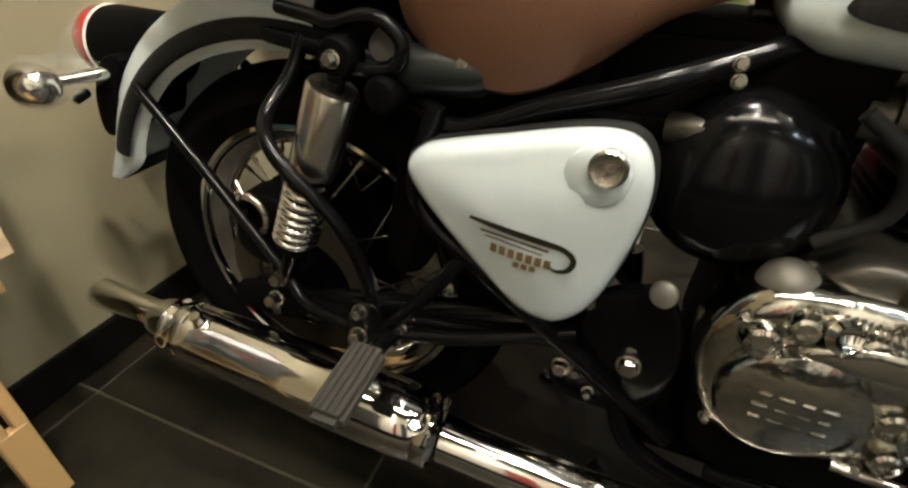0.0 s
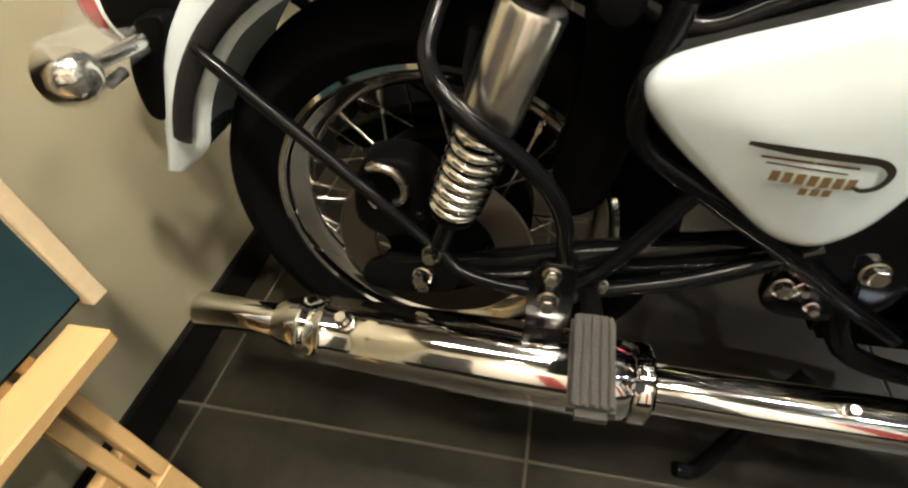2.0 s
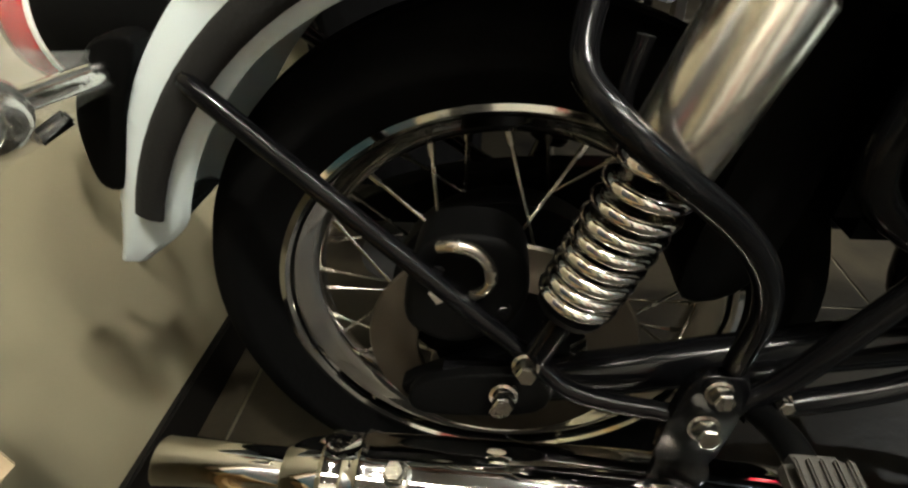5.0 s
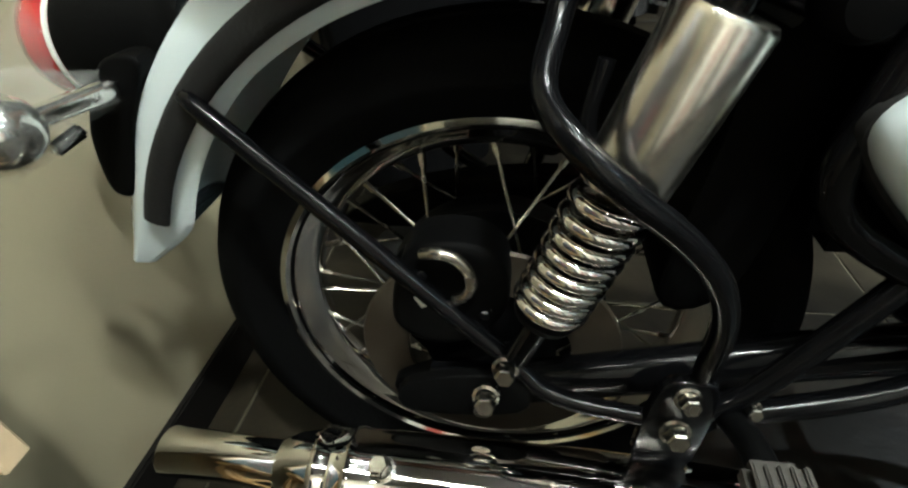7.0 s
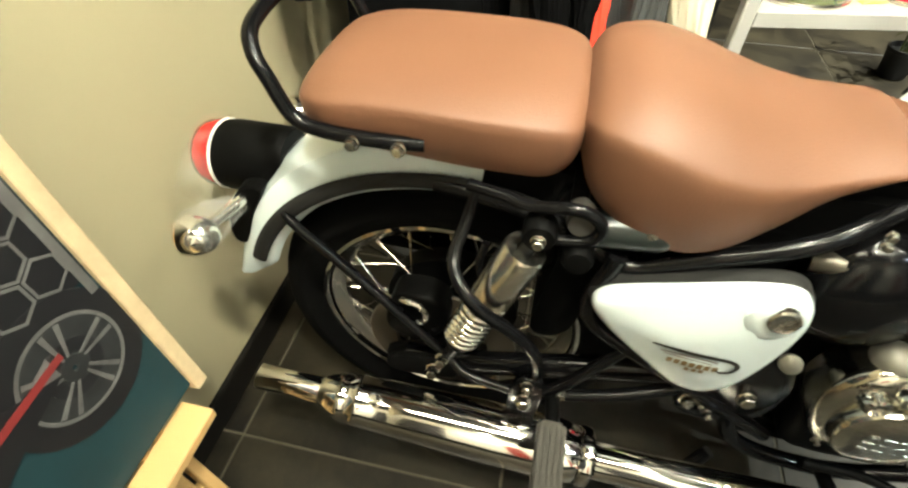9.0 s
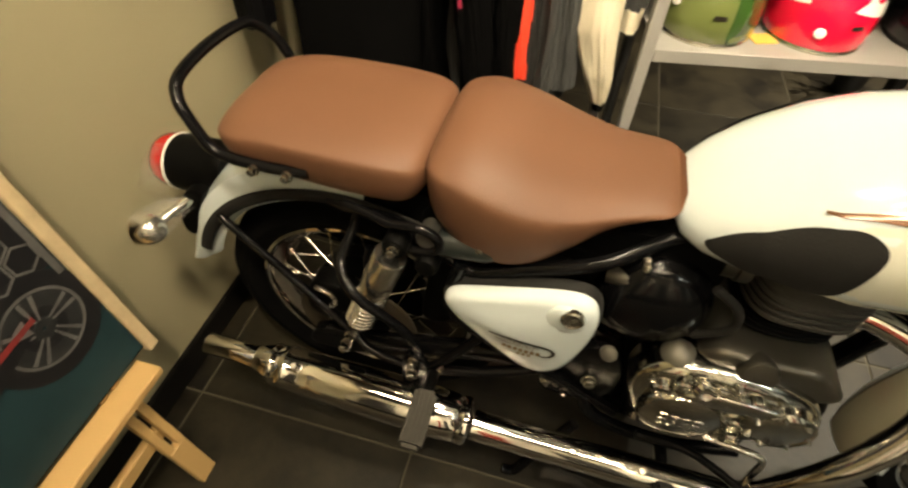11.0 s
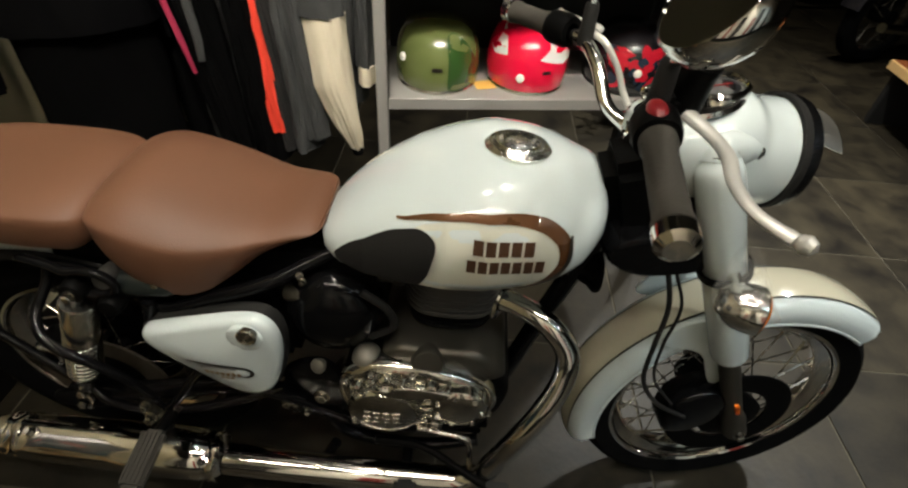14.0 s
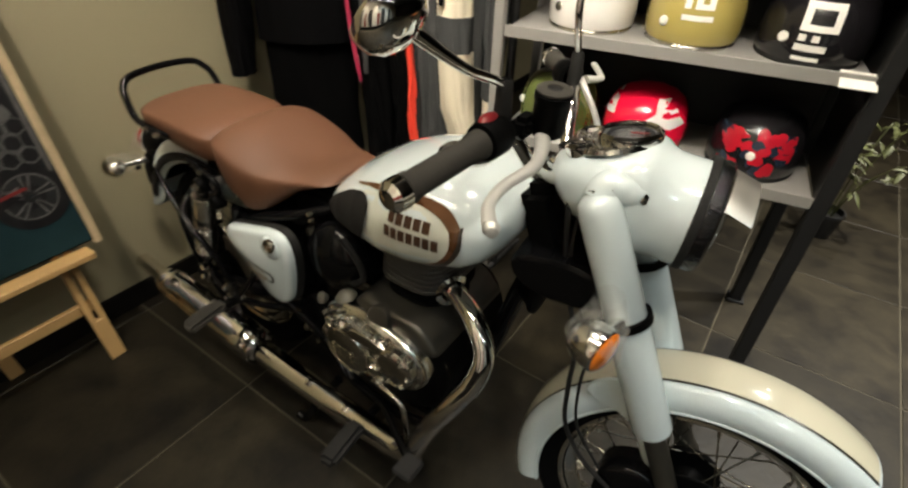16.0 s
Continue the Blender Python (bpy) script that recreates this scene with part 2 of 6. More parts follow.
def lathe(profile, m=None, seg=32, bm=None, closed=False):
    """Turns (radius, height) pairs round z, then moves the result by m."""
    bm = bm or bmesh.new()
    m = m or Matrix()
    rings = []
    for r, h in profile:
        if r < 1e-5:
            rings.append([bm.verts.new(m @ Vector((0, 0, h)))] * seg)
        else:
            rings.append([bm.verts.new(m @ Vector((r * math.cos(a), r * math.sin(a), h))) for a in np.linspace(0, 2 * math.pi, seg, endpoint=False)])
    pairs = list(zip(rings, rings[1:])) + ([(rings[-1], rings[0])] if closed else [])
    for a, b in pairs:
        for i in range(seg):
            f = []
            for v in (a[i], a[(i + 1) % seg], b[(i + 1) % seg], b[i]):
                if v not in f:
                    f.append(v)
            if len(f) > 2:
                bm.faces.new(f)
    return bm


def aim(origin, axis, roll=0.0):
    """The pose whose z axis points along axis."""
    return Matrix.Translation(origin) @ Vector(axis).to_track_quat("Z", "Y").to_matrix().to_4x4() @ Matrix.Rotation(radians(roll), 4, "Z")


def box(sx, sy, sz, m=None, bevel=0.003, bm=None, seg=2):
    own = bmesh.new()
    bmesh.ops.create_cube(own, size=1, matrix=Matrix.Diagonal((sx, sy, sz, 1)))
    if bevel:
        bmesh.ops.bevel(own, geom=own.edges[:], offset=bevel, segments=seg, affect="EDGES")
    bmesh.ops.transform(own, matrix=m or Matrix(), verts=own.verts)
    if bm is None:
        return own
    join(bm, own)
    return bm


def join(bm, other):
    me = bpy.data.meshes.new("tmp")
    other.to_mesh(me)
    other.free()
    bm.from_mesh(me)
    bpy.data.meshes.remove(me)
    return bm


def loft(rings, caps=True, bm=None, closed=True):
    bm = bm or bmesh.new()
    vs = [[bm.verts.new(p) for p in ring] for ring in rings]
    n = len(vs[0])
    for a, b in zip(vs, vs[1:]):
        for i in range(n if closed else n - 1):
            bm.faces.new((a[i], a[(i + 1) % n], b[(i + 1) % n], b[i]))
    if caps:
        bm.faces.new(vs[0][::-1]), bm.faces.new(vs[-1])
    return bm


def outline(pts, steps=5):
    """A closed smooth outline through 2D points."""
    p = [Vector((*q, 0)) for q in pts]
    n, out = len(p), []
    for k in range(n):
        a, b, c, d = p[k - 1], p[k], p[(k + 1) % n], p[(k + 2) % n]
        for s in range(steps):
            t = s / steps
            q = 0.5 * (2 * b + (c - a) * t + (2 * a - 5 * b + 4 * c - d) * t * t + (3 * b - a - 3 * c + d) * t**3)
            out.append((q.x, q.y))
    return out


def slab(pts, y0, y1, dome=0.0, rounds=4, edge=0.012, bm=None):
    """A plate with the outline pts in x and z, from y0 (back) to y1 (face), whose edge rounds over and whose face domes out."""
    c = np.mean(pts, axis=0)
    p = np.array(pts)
    sign = 1 if y1 > y0 else -1
    rings = [[(x, y0, z) for x, z in p]]
    span = max(np.linalg.norm(p - c, axis=1))
    for k in range(rounds + 1):
        a = math.pi / 2 * k / rounds
        q = c + (p - c) * (1 - edge * (1 - math.cos(a)) / span * 1.6)
        rings.append([(x, y1 - sign * edge * (1 - math.sin(a)), z) for x, z in q])
    for f in (0.8, 0.6, 0.4, 0.2):
        q = c + (p - c) * f * (1 - edge * 1.6 / span)
        rings.append([(x, y1 + sign * dome * (1 - f * f), z) for x, z in q])
    return loft(rings, bm=bm)


def patch(pts, surface, lift=0.0015, cuts=3):
    """A thin sheet with the outline pts (x, z) that follows a surface y(x, z), standing lift proud of it."""
    bm = bmesh.new()
    f = bm.faces.new([bm.verts.new((x, 0, z)) for x, z in pts])
    bmesh.ops.triangulate(bm, faces=[f])
    bmesh.ops.subdivide_edges(bm, edges=bm.edges[:], cuts=cuts, use_grid_fill=True)
    for v in bm.verts:
        v.co.y = surface(v.co.x, v.co.z) - lift
    return bm


def ribbon(line, half, surface, lift=0.0015, n=40):
    """A band along a line of (x, z) with a half width for each point, on a surface y(x, z)."""
    bm = bmesh.new()
    path = smooth_path([(x, 0, z) for x, z in line], max(2, n // len(line)))
    m, prev = len(path), None
    for k, q in enumerate(path):
        d = (path[min(k + 1, m - 1)] - path[max(k - 1, 0)]).normalized()
        nrm = Vector((-d.z, 0, d.x))
        h = float(np.interp(k / (m - 1), np.linspace(0, 1, len(half)), half))
        row = []
        for s in (-1, -0.33, 0.33, 1):
            w = q + nrm * h * s
            row.append(bm.verts.new((w.x, surface(w.x, w.z) - lift, w.z)))
        if prev:
            for i in range(3):
                bm.faces.new((prev[i], prev[i + 1], row[i + 1], row[i]))
        prev = row
    return bm


def bolt(parent, at, axis, r=0.011, h=0.012, mat=None, name="bolt", label=""):
    m, r = aim(at, axis), r * 0.72
    bm = lathe([(r * 1.35, 0), (r * 1.35, h * 0.25), (r * 1.05, h * 0.3)], m, 16)
    lathe([(r, h * 0.3), (r, h * 0.9), (r * 0.85, h), (0, h)], m, 6, bm)
    return part(name, bm, mat or STEEL, parent, label, smooth=False)


# ---- room ----
X0, X1, Y0, Y1 = -0.49, 6.5, -2.1, 6.0
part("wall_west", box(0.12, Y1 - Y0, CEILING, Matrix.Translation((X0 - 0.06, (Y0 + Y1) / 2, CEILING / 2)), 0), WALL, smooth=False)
part("wall_east", box(0.12, Y1 - Y0, CEILING, Matrix.Translation((X1 + 0.06, (Y0 + Y1) / 2, CEILING / 2)), 0), DARKWALL, smooth=False)
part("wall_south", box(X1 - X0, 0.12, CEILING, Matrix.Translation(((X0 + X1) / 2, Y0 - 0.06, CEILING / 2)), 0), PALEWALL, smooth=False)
part("wall_north", box(X1 - X0, 0.12, CEILING, Matrix.Translation(((X0 + X1) / 2, Y1 + 0.06, CEILING / 2)), 0), DARKWALL, smooth=False)
part("ceiling", box(X1 - X0 + 0.24, Y1 - Y0 + 0.24, 0.1, Matrix.Translation(((X0 + X1) / 2, (Y0 + Y1) / 2, CEILING + 0.05)), 0), CEIL, smooth=False)
part("baseboard", box(0.014, Y1 - Y0, 0.085, Matrix.Translation((X0 + 0.007, (Y0 + Y1) / 2, 0.0425)), 0.003), SKIRT, smooth=False)
# unseen strip on the south wall, added to darken what black parts reflect
part("reflection_strip", box(X1 - X0, 0.02, 0.40, Matrix.Translation(((X0 + X1) / 2, Y0 + 0.012, 0.20)), 0.003), SKIRT, smooth=False)
# unseen panels, added so that the chrome has dark and red reflections
for n, (x, w, z0, z1, mat) in enumerate(((-0.25, 0.30, 0.42, 1.9, DARKWALL), (0.42, 0.16, 0.42, 1.5, PANELRED), (0.95, 0.34, 0.42, 1.75, DARKWALL), (1.75, 0.22, 0.42, 1.5, PANELRED), (2.3, 0.5, 0.42, 2.0, DARKWALL), (3.4, 0.6, 0.42, 2.0, DARKWALL))):
    tagged(part("trim_%d" % (n + 1), box(w, 0.03, z1 - z0, Matrix.Translation((x, Y0 + 0.016, (z0 + z1) / 2)), 0.004), mat, smooth=False), "added panel, out of view, that gives the chrome a dark or red reflection", "panel", kind="structure")
floor = part("floor", box(X1 - X0 + 0.24, Y1 - Y0 + 0.24, 0.1, Matrix.Translation(((X0 + X1) / 2, (Y0 + Y1) / 2, -0.053)), 0), GROUT, smooth=False)
for ob in [o for o in scene.objects if o.name in ("wall_west", "wall_east", "wall_south", "wall_north", "ceiling", "baseboard", "floor", "reflection_strip")]:
    tagged(ob, {"reflection_strip": "added dark strip, out of view, that darkens low reflections", "wall_west": "cream plastered wall behind the motorcycle", "floor": "dark slate-look tiled floor with pale joints", "baseboard": "black skirting board along the cream wall"}.get(ob.name, "plain painted showroom surface"), "room", kind="structure")


def spot_lamp(x, y, power, colour, spread, target):
    """A ceiling spotlight: housing, glowing disc and the light that it gives, straight down or aimed at a point."""
    th = thing("ceiling_spotlight", "small round ceiling spotlight, out of view, several added to brighten", "lamp", "ceiling spotlights")
    th.location = (x, y, CEILING)
    part("housing", lathe([(0.045, 0), (0.06, 0), (0.06, -0.05), (0.052, -0.055), (0.045, -0.03)], seg=24), LAMPWHITE, th)
    part("lamp_disc", lathe([(0, -0.032), (0.044, -0.03)], seg=24), LAMPGLOW, th)
    data = bpy.data.lights.new("spotlight", "AREA")
    data.shape, data.size, data.energy, data.color, data.spread = "DISK", 0.09, power, colour, radians(spread)
    lamp = new("spotlight", data)
    at = (x, y, CEILING - 0.06)
    lamp.matrix_world = look(at, target) if target else pose(*at)
    return th


for row in SPOTS:
    spot_lamp(*row)

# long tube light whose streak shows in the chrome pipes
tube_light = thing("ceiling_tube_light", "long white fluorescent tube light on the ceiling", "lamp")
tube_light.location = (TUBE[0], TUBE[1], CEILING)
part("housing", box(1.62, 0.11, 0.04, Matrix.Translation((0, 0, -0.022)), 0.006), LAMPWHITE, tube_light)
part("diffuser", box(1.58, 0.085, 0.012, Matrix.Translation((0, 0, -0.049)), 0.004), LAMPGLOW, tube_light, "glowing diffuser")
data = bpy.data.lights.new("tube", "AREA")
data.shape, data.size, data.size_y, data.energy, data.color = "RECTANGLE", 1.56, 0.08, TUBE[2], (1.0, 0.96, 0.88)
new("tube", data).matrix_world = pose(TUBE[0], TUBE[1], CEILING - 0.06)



# ---- the motorcycle ----
bike = thing("motorcycle", "white and cream classic motorcycle with tan leather seats and chrome exhaust", "motorcycle")

REAR, TYRE_R = Vector((0, 0, 0.325)), 0.322
RAKE, STEER = radians(24.5), radians(8.5)
AHEAD, DOWN = Vector((math.cos(RAKE), 0, math.sin(RAKE))), Vector((math.sin(RAKE), 0, -math.cos(RAKE)))
HEAD = Vector((1.036, 0, 0.990))
TURNED = Matrix.Translation((-0.035, 0.02, 0)) @ Matrix.Translation(HEAD) @ Matrix.Rotation(STEER, 4, -DOWN) @ Matrix.Translation(-HEAD)
FRONT = HEAD + 0.05 * AHEAD + 0.757 * DOWN


def steered(bm):
    bmesh.ops.transform(bm, matrix=TURNED, verts=bm.verts)
    return bm


def wheel(name, centre, rim_r, tyre_r, tyre_w, turn, label):
    """A spoked wheel: hub, tyre, rim and 36 laced spokes with their nipples."""
    place = turn @ Matrix.Translation(centre) @ Matrix.Rotation(radians(90), 4, "X")
    hub = part(name, lathe([(0.012, -0.085), (0.03, -0.085), (0.034, -0.075), (0.062, -0.072), (0.066, -0.055), (0.036, -0.045), (0.034, 0.045), (0.066, 0.05), (0.07, 0.07), (0.03, 0.085), (0.012, 0.085)], place, 36), SATIN, bike, label)
    h = tyre_w / 2
    prof = [(rim_r - 0.012, -0.030), (rim_r + 0.004, -0.036), (rim_r + 0.03, -h * 0.96), (rim_r + 0.034, -h * 0.99), (rim_r + 0.038, -h), (tyre_r - 0.024, -h * 0.92), (tyre_r - 0.012, -h * 0.72), (tyre_r - 0.004, -h * 0.42), (tyre_r - 0.003, -h * 0.36), (tyre_r - 0.010, -h * 0.33), (tyre_r - 0.010, -h * 0.27), (tyre_r - 0.001, -h * 0.24), (tyre_r, 0)]
    part("tyre", lathe(prof + [(r, -y) for r, y in prof[-2::-1]], place, 96), TYRE, hub, "black rubber tyre")
    w = 0.033
    part("rim", lathe([(rim_r, -w), (rim_r + 0.001, -w - 0.003), (rim_r - 0.005, -w - 0.004), (rim_r - 0.009, -w - 0.001), (rim_r - 0.011, -w + 0.009), (rim_r - 0.017, -w + 0.012), (rim_r - 0.023, -0.016), (rim_r - 0.033, -0.012), (rim_r - 0.036, -0.007), (rim_r - 0.036, 0.007), (rim_r - 0.033, 0.012), (rim_r - 0.023, 0.016), (rim_r - 0.017, w - 0.012), (rim_r - 0.011, w - 0.009), (rim_r - 0.009, w + 0.001), (rim_r - 0.005, w + 0.004), (rim_r + 0.001, w + 0.003), (rim_r, w), (rim_r - 0.004, w - 0.006), (rim_r - 0.012, w - 0.018), (rim_r - 0.026, 0.010), (rim_r - 0.026, -0.010), (rim_r - 0.012, -w + 0.018), (rim_r - 0.004, -w + 0.006)], place, 96, closed=True), CHROME, hub, "chrome wheel rim")
    length = rim_r - 0.036
    for k in range(36):
        side = 1 if k % 2 else -1
        lace = radians(52) * (1 if (k // 2) % 2 else -1)
        a = 2 * math.pi * k / 36
        end = Vector((length * math.cos(a), length * math.sin(a), side * 0.004))
        root = Vector((0.058 * math.cos(a + lace), 0.058 * math.sin(a + lace), side * 0.058))
        bm = tube([root, end], 0.0019, 6, False)
        tube([end.lerp(root, 0.075), end], 0.0036, 6, False, bm)
        bmesh.ops.transform(bm, matrix=place, verts=bm.verts)
        part("spoke", bm, STEEL, hub)
    return hub


rear_wheel = wheel("rear_wheel", REAR, 0.241, TYRE_R, 0.112, Matrix(), "spoked rear wheel with black hub")
front_wheel = wheel("front_wheel", FRONT, 0.254, 0.318, 0.094, TURNED, "spoked front wheel with black hub")

# rear brake: disc, caliper, torque arm and hose
part("brake_disc", lathe([(0.085, -0.003), (0.133, -0.003), (0.135, 0), (0.133, 0.003), (0.085, 0.003)], Matrix.Translation((0, -0.078, 0.325)) @ Matrix.Rotation(radians(90), 4, "X"), 56, closed=True), DISC, bike, "brown-grey rear brake disc")
part("sprocket_drum", lathe([(0.05, -0.02), (0.112, -0.018), (0.124, -0.008), (0.126, 0.004), (0.126, 0.03), (0.05, 0.034)], Matrix.Translation((0, 0.03, 0.325)) @ Matrix.Rotation(radians(90), 4, "X"), 56, closed=True), SATIN, bike, "black sprocket drum")
caliper = part("brake_caliper", slab(outline([(-0.085, 0.395), (-0.079, 0.450), (-0.060, 0.484), (-0.015, 0.490), (0.015, 0.470), (0.020, 0.425), (-0.005, 0.385), (-0.050, 0.370)]), -0.07, -0.116, 0.004, edge=0.008), SATIN, bike, "black rear brake caliper")
for x, z in ((-0.052, 0.462), (0.000, 0.420)):
    bolt(caliper, (x, -0.115, z), (0, -1, 0.1), 0.007, 0.008, BLACK, "caliper_bolt")
part("brake_hose", tube([(-0.050, -0.122, 0.486), (-0.036, -0.128, 0.492), (-0.020, -0.128, 0.486), (-0.010, -0.128, 0.468), (-0.013, -0.128, 0.452), (-0.024, -0.124, 0.440)], 0.0052), STEEL, bike, "braided silver brake hose")
part("caliper_bracket", slab(outline([(-0.10, 0.29), (-0.03, 0.33), (0.03, 0.35), (0.03, 0.30), (-0.02, 0.28), (-0.08, 0.26)]), -0.085, -0.10, 0.0, edge=0.003), SATIN, bike)
part("inspection_sticker", box(0.014, 0.002, 0.014, Matrix.Translation((-0.053, -0.1195, 0.433)) @ Matrix.Rotation(radians(62), 4, "Y"), 0.0005), PAPER, bike, "small white inspection sticker")

# swing arm and axle
for s in (-1, 1):
    part("swing_arm", tube([(0.47, s * 0.09, 0.40), (0.30, s * 0.105, 0.385), (0.05, s * 0.118, 0.335), (-0.05, s * 0.118, 0.322)], [0.022, 0.02, 0.019, 0.021], 14, flat=1.25), BLACK, bike)
    part("axle_plate", slab(outline([(-0.075, 0.30), (-0.07, 0.345), (0.03, 0.36), (0.035, 0.31)]), s * 0.13, s * 0.14, 0, edge=0.003), SATIN, bike)
part("axle", tube([(0, -0.152, 0.325), (0, 0.152, 0.325)], 0.0095, 12, False), STEEL, bike)
bolt(bike, (0.003, -0.146, 0.345), (0, -1, 0.3), 0.013, 0.022, STEEL, "axle_nut")
bolt(bike, (0.02, -0.150, 0.390), (0, -1, 0.3), 0.012, 0.020, STEEL, "damper_nut")

# rear dampers
TOP, LOW = (0.128, 0.675), (0.034, 0.415)


def on_damper(k, y):
    return Vector((TOP[0] + (LOW[0] - TOP[0]) * k, y, TOP[1] + (LOW[1] - TOP[1]) * k))


for s in (-1, 1):
    y = s * 0.150
    d = on_damper(1, y) - on_damper(0, y)
    body = part("shock_absorber", tube([on_damper(-0.12, y), on_damper(1.05, y)], 0.011, 14, False), BLACK, bike, "rear shock absorber")
    ln = d.length
    part("cover", lathe([(0.012, -0.004), (0.026, -0.004), (0.0285, 0.0), (0.0285, 0.102), (0.0265, 0.104), (0.025, 0.102), (0.025, 0.02)], aim(on_damper(0.02, y), d), 32), BRUSHED, body, "satin chrome damper cover")
    part("collar", lathe([(0.012, 0), (0.024, 0.0), (0.026, 0.004), (0.024, 0.010), (0.012, 0.011)], aim(on_damper(0.815, y), d), 24), SATIN, body)
    turns, pts = 8.5, []
    for k in range(int(turns * 26) + 1):
        a = 2 * math.pi * k / 26
        pts.append((0.0245 * math.cos(a), 0.0245 * math.sin(a), ln * (0.375 + 0.435 * (k / (turns * 26)) ** 0.86)))
    bm = tube(pts, 0.0054, 10, False)
    bmesh.ops.transform(bm, matrix=aim(on_damper(0, y), d), verts=bm.verts)
    part("spring", bm, CHROME, body, "chrome coil spring")
    part("top_eye", lathe([(0.006, -0.016), (0.018, -0.016), (0.02, -0.012), (0.02, 0.012), (0.018, 0.016), (0.006, 0.016)], aim(on_damper(-0.12, y), (0, 1, 0)), 20), SATIN, body)
    bolt(bike, on_damper(-0.12, y) + Vector((0, s * 0.016, 0)), (0, s, 0.1), 0.0095, 0.013, STEEL, "damper_bolt")
part("frame_plug", lathe([(0.019, -0.02), (0.019, 0.004), (0.015, 0.011), (0, 0.014)], aim((0.187, -0.155, 0.676), (0, -1, 0.1)), 24), SATIN, bike, "black domed frame plug")

# rear mudguard
MUD = Vector((0.02, 0, 0.335))


def mudguard(centre, a0, a1, sections, n=46, turn=None):
    """A shell swept round a wheel; sections(angle) gives the half profile from the edge to the crown as (y, radius)."""
    rings = []
    for a in np.linspace(a0, a1, n):
        half = sections(a)
        prof = [(-y, r) for y, r in half] + [(y, r) for y, r in half[-2::-1]]
        inner = [(y * 0.97, r - 0.003) for y, r in prof[::-1]]
        rings.append([centre + Vector((r * math.cos(a), y, r * math.sin(a))) for y, r in prof + inner])
    bm = loft(rings)
    if turn:
        bmesh.ops.transform(bm, matrix=turn, verts=bm.verts)
    return bm


def rear_section(a):
    k = min(1.0, max(0.0, (radians(170) - a) / radians(80)))
    top = 0.401 + 0.032 * k
    tip = min(1.0, max(0.0, (a - radians(155)) / radians(11))) ** 1.5 * 0.6
    e = 0.014 * min(1.0, max(0.0, (radians(160) - a) / radians(34)))
    return [(y, r + (top - r) * tip) for y, r in [(0.078, 0.332 + e), (0.081, 0.336 + e), (0.083, 0.352 + 0.5 * e), (0.085, 0.366 + 0.006 * k), (0.083, 0.376 + 0.018 * k), (0.072, top - 0.012), (0.05, top - 0.004), (0.025, top), (0.0, top + 0.001)]]


rear_guard = part("rear_mudguard", mudguard(MUD, radians(166), radians(84), rear_section), WHITE, bike, "white rear mudguard")
part("inner_guard", mudguard(MUD, radians(85), radians(58), lambda a: [(y * 0.95, r - 0.004) for y, r in rear_section(a)], 14), SATIN, rear_guard, "black inner mudguard under the seat")
for s in (-1, 1):
    lip = [[MUD + Vector((r * math.cos(a), s * y, r * math.sin(a))) for y, r in ((0.0775, 0.346), (0.081, 0.350), (0.0825, 0.361), (0.0795, 0.361))] for a in np.linspace(radians(84.2), radians(73), 8)]
    part("guard_lip", loft(lip), WHITE, rear_guard)
for s in (-1, 1):
    pts = [MUD + Vector(((0.353 + 0.016 * math.sin(a)) * math.cos(a), s * 0.089, (0.353 + 0.016 * math.sin(a)) * math.sin(a))) for a in np.linspace(radians(155.5), radians(62), 26)]
    bm = tube(pts, 0.0125, 10, False, flat=0.42)
    part("guard_strip", bm, RUBBER, rear_guard, "black trim strip")
part("front_flap", slab(outline([(0.15, 0.42), (0.17, 0.60), (0.155, 0.70), (0.20, 0.72), (0.23, 0.60), (0.21, 0.43)]), 0.085, -0.085, 0, edge=0.006), SATIN, bike, "black inner mudguard")
for s in (-1, 1):
    part("mudguard_stay", tube([(-0.232, s * 0.092, 0.605), (-0.21, s * 0.100, 0.590), (-0.10, s * 0.117, 0.492), (0.02, s * 0.142, 0.393), (0.065, s * 0.158, 0.365), (0.16, s * 0.168, 0.357)], [0.0065, 0.0085, 0.0085, 0.0085, 0.0085, 0.008]), BLACK, bike)
    part("carrier_tube", tube([(0.055, s * 0.094, 0.705), (0.046, s * 0.112, 0.665), (0.038, s * 0.150, 0.632), (0.056, s * 0.180, 0.613), (0.085, s * 0.192, 0.590), (0.122, s * 0.192, 0.560), (0.150, s * 0.188, 0.525), (0.166, s * 0.180, 0.480), (0.170, s * 0.168, 0.42)], 0.0088), BLACK, bike)
    part("inner_loop", tube([(0.075, s * 0.12, 0.64), (0.068, s * 0.125, 0.60), (0.082, s * 0.13, 0.572), (0.12, s * 0.125, 0.575)], 0.006), BLACK, bike)

# tail lamp, indicators and plate bracket
tail = part("tail_lamp", lathe([(0.02, 0.0), (0.050, 0.0), (0.054, 0.01), (0.056, 0.10), (0.054, 0.112), (0.04, 0.114), (0, 0.115)], aim((-0.248, 0, 0.627), (-1, 0, -0.02)), 40), SATIN, bike, "round tail lamp in a black housing")
part("lens", lathe([(0.0525, 0.114), (0.0540, 0.120), (0.0530, 0.138), (0.048, 0.150), (0.036, 0.157), (0.018, 0.160), (0, 0.161)], aim((-0.248, 0, 0.627), (-1, 0, -0.02)), 40), REDLENS, tail, "red lens")
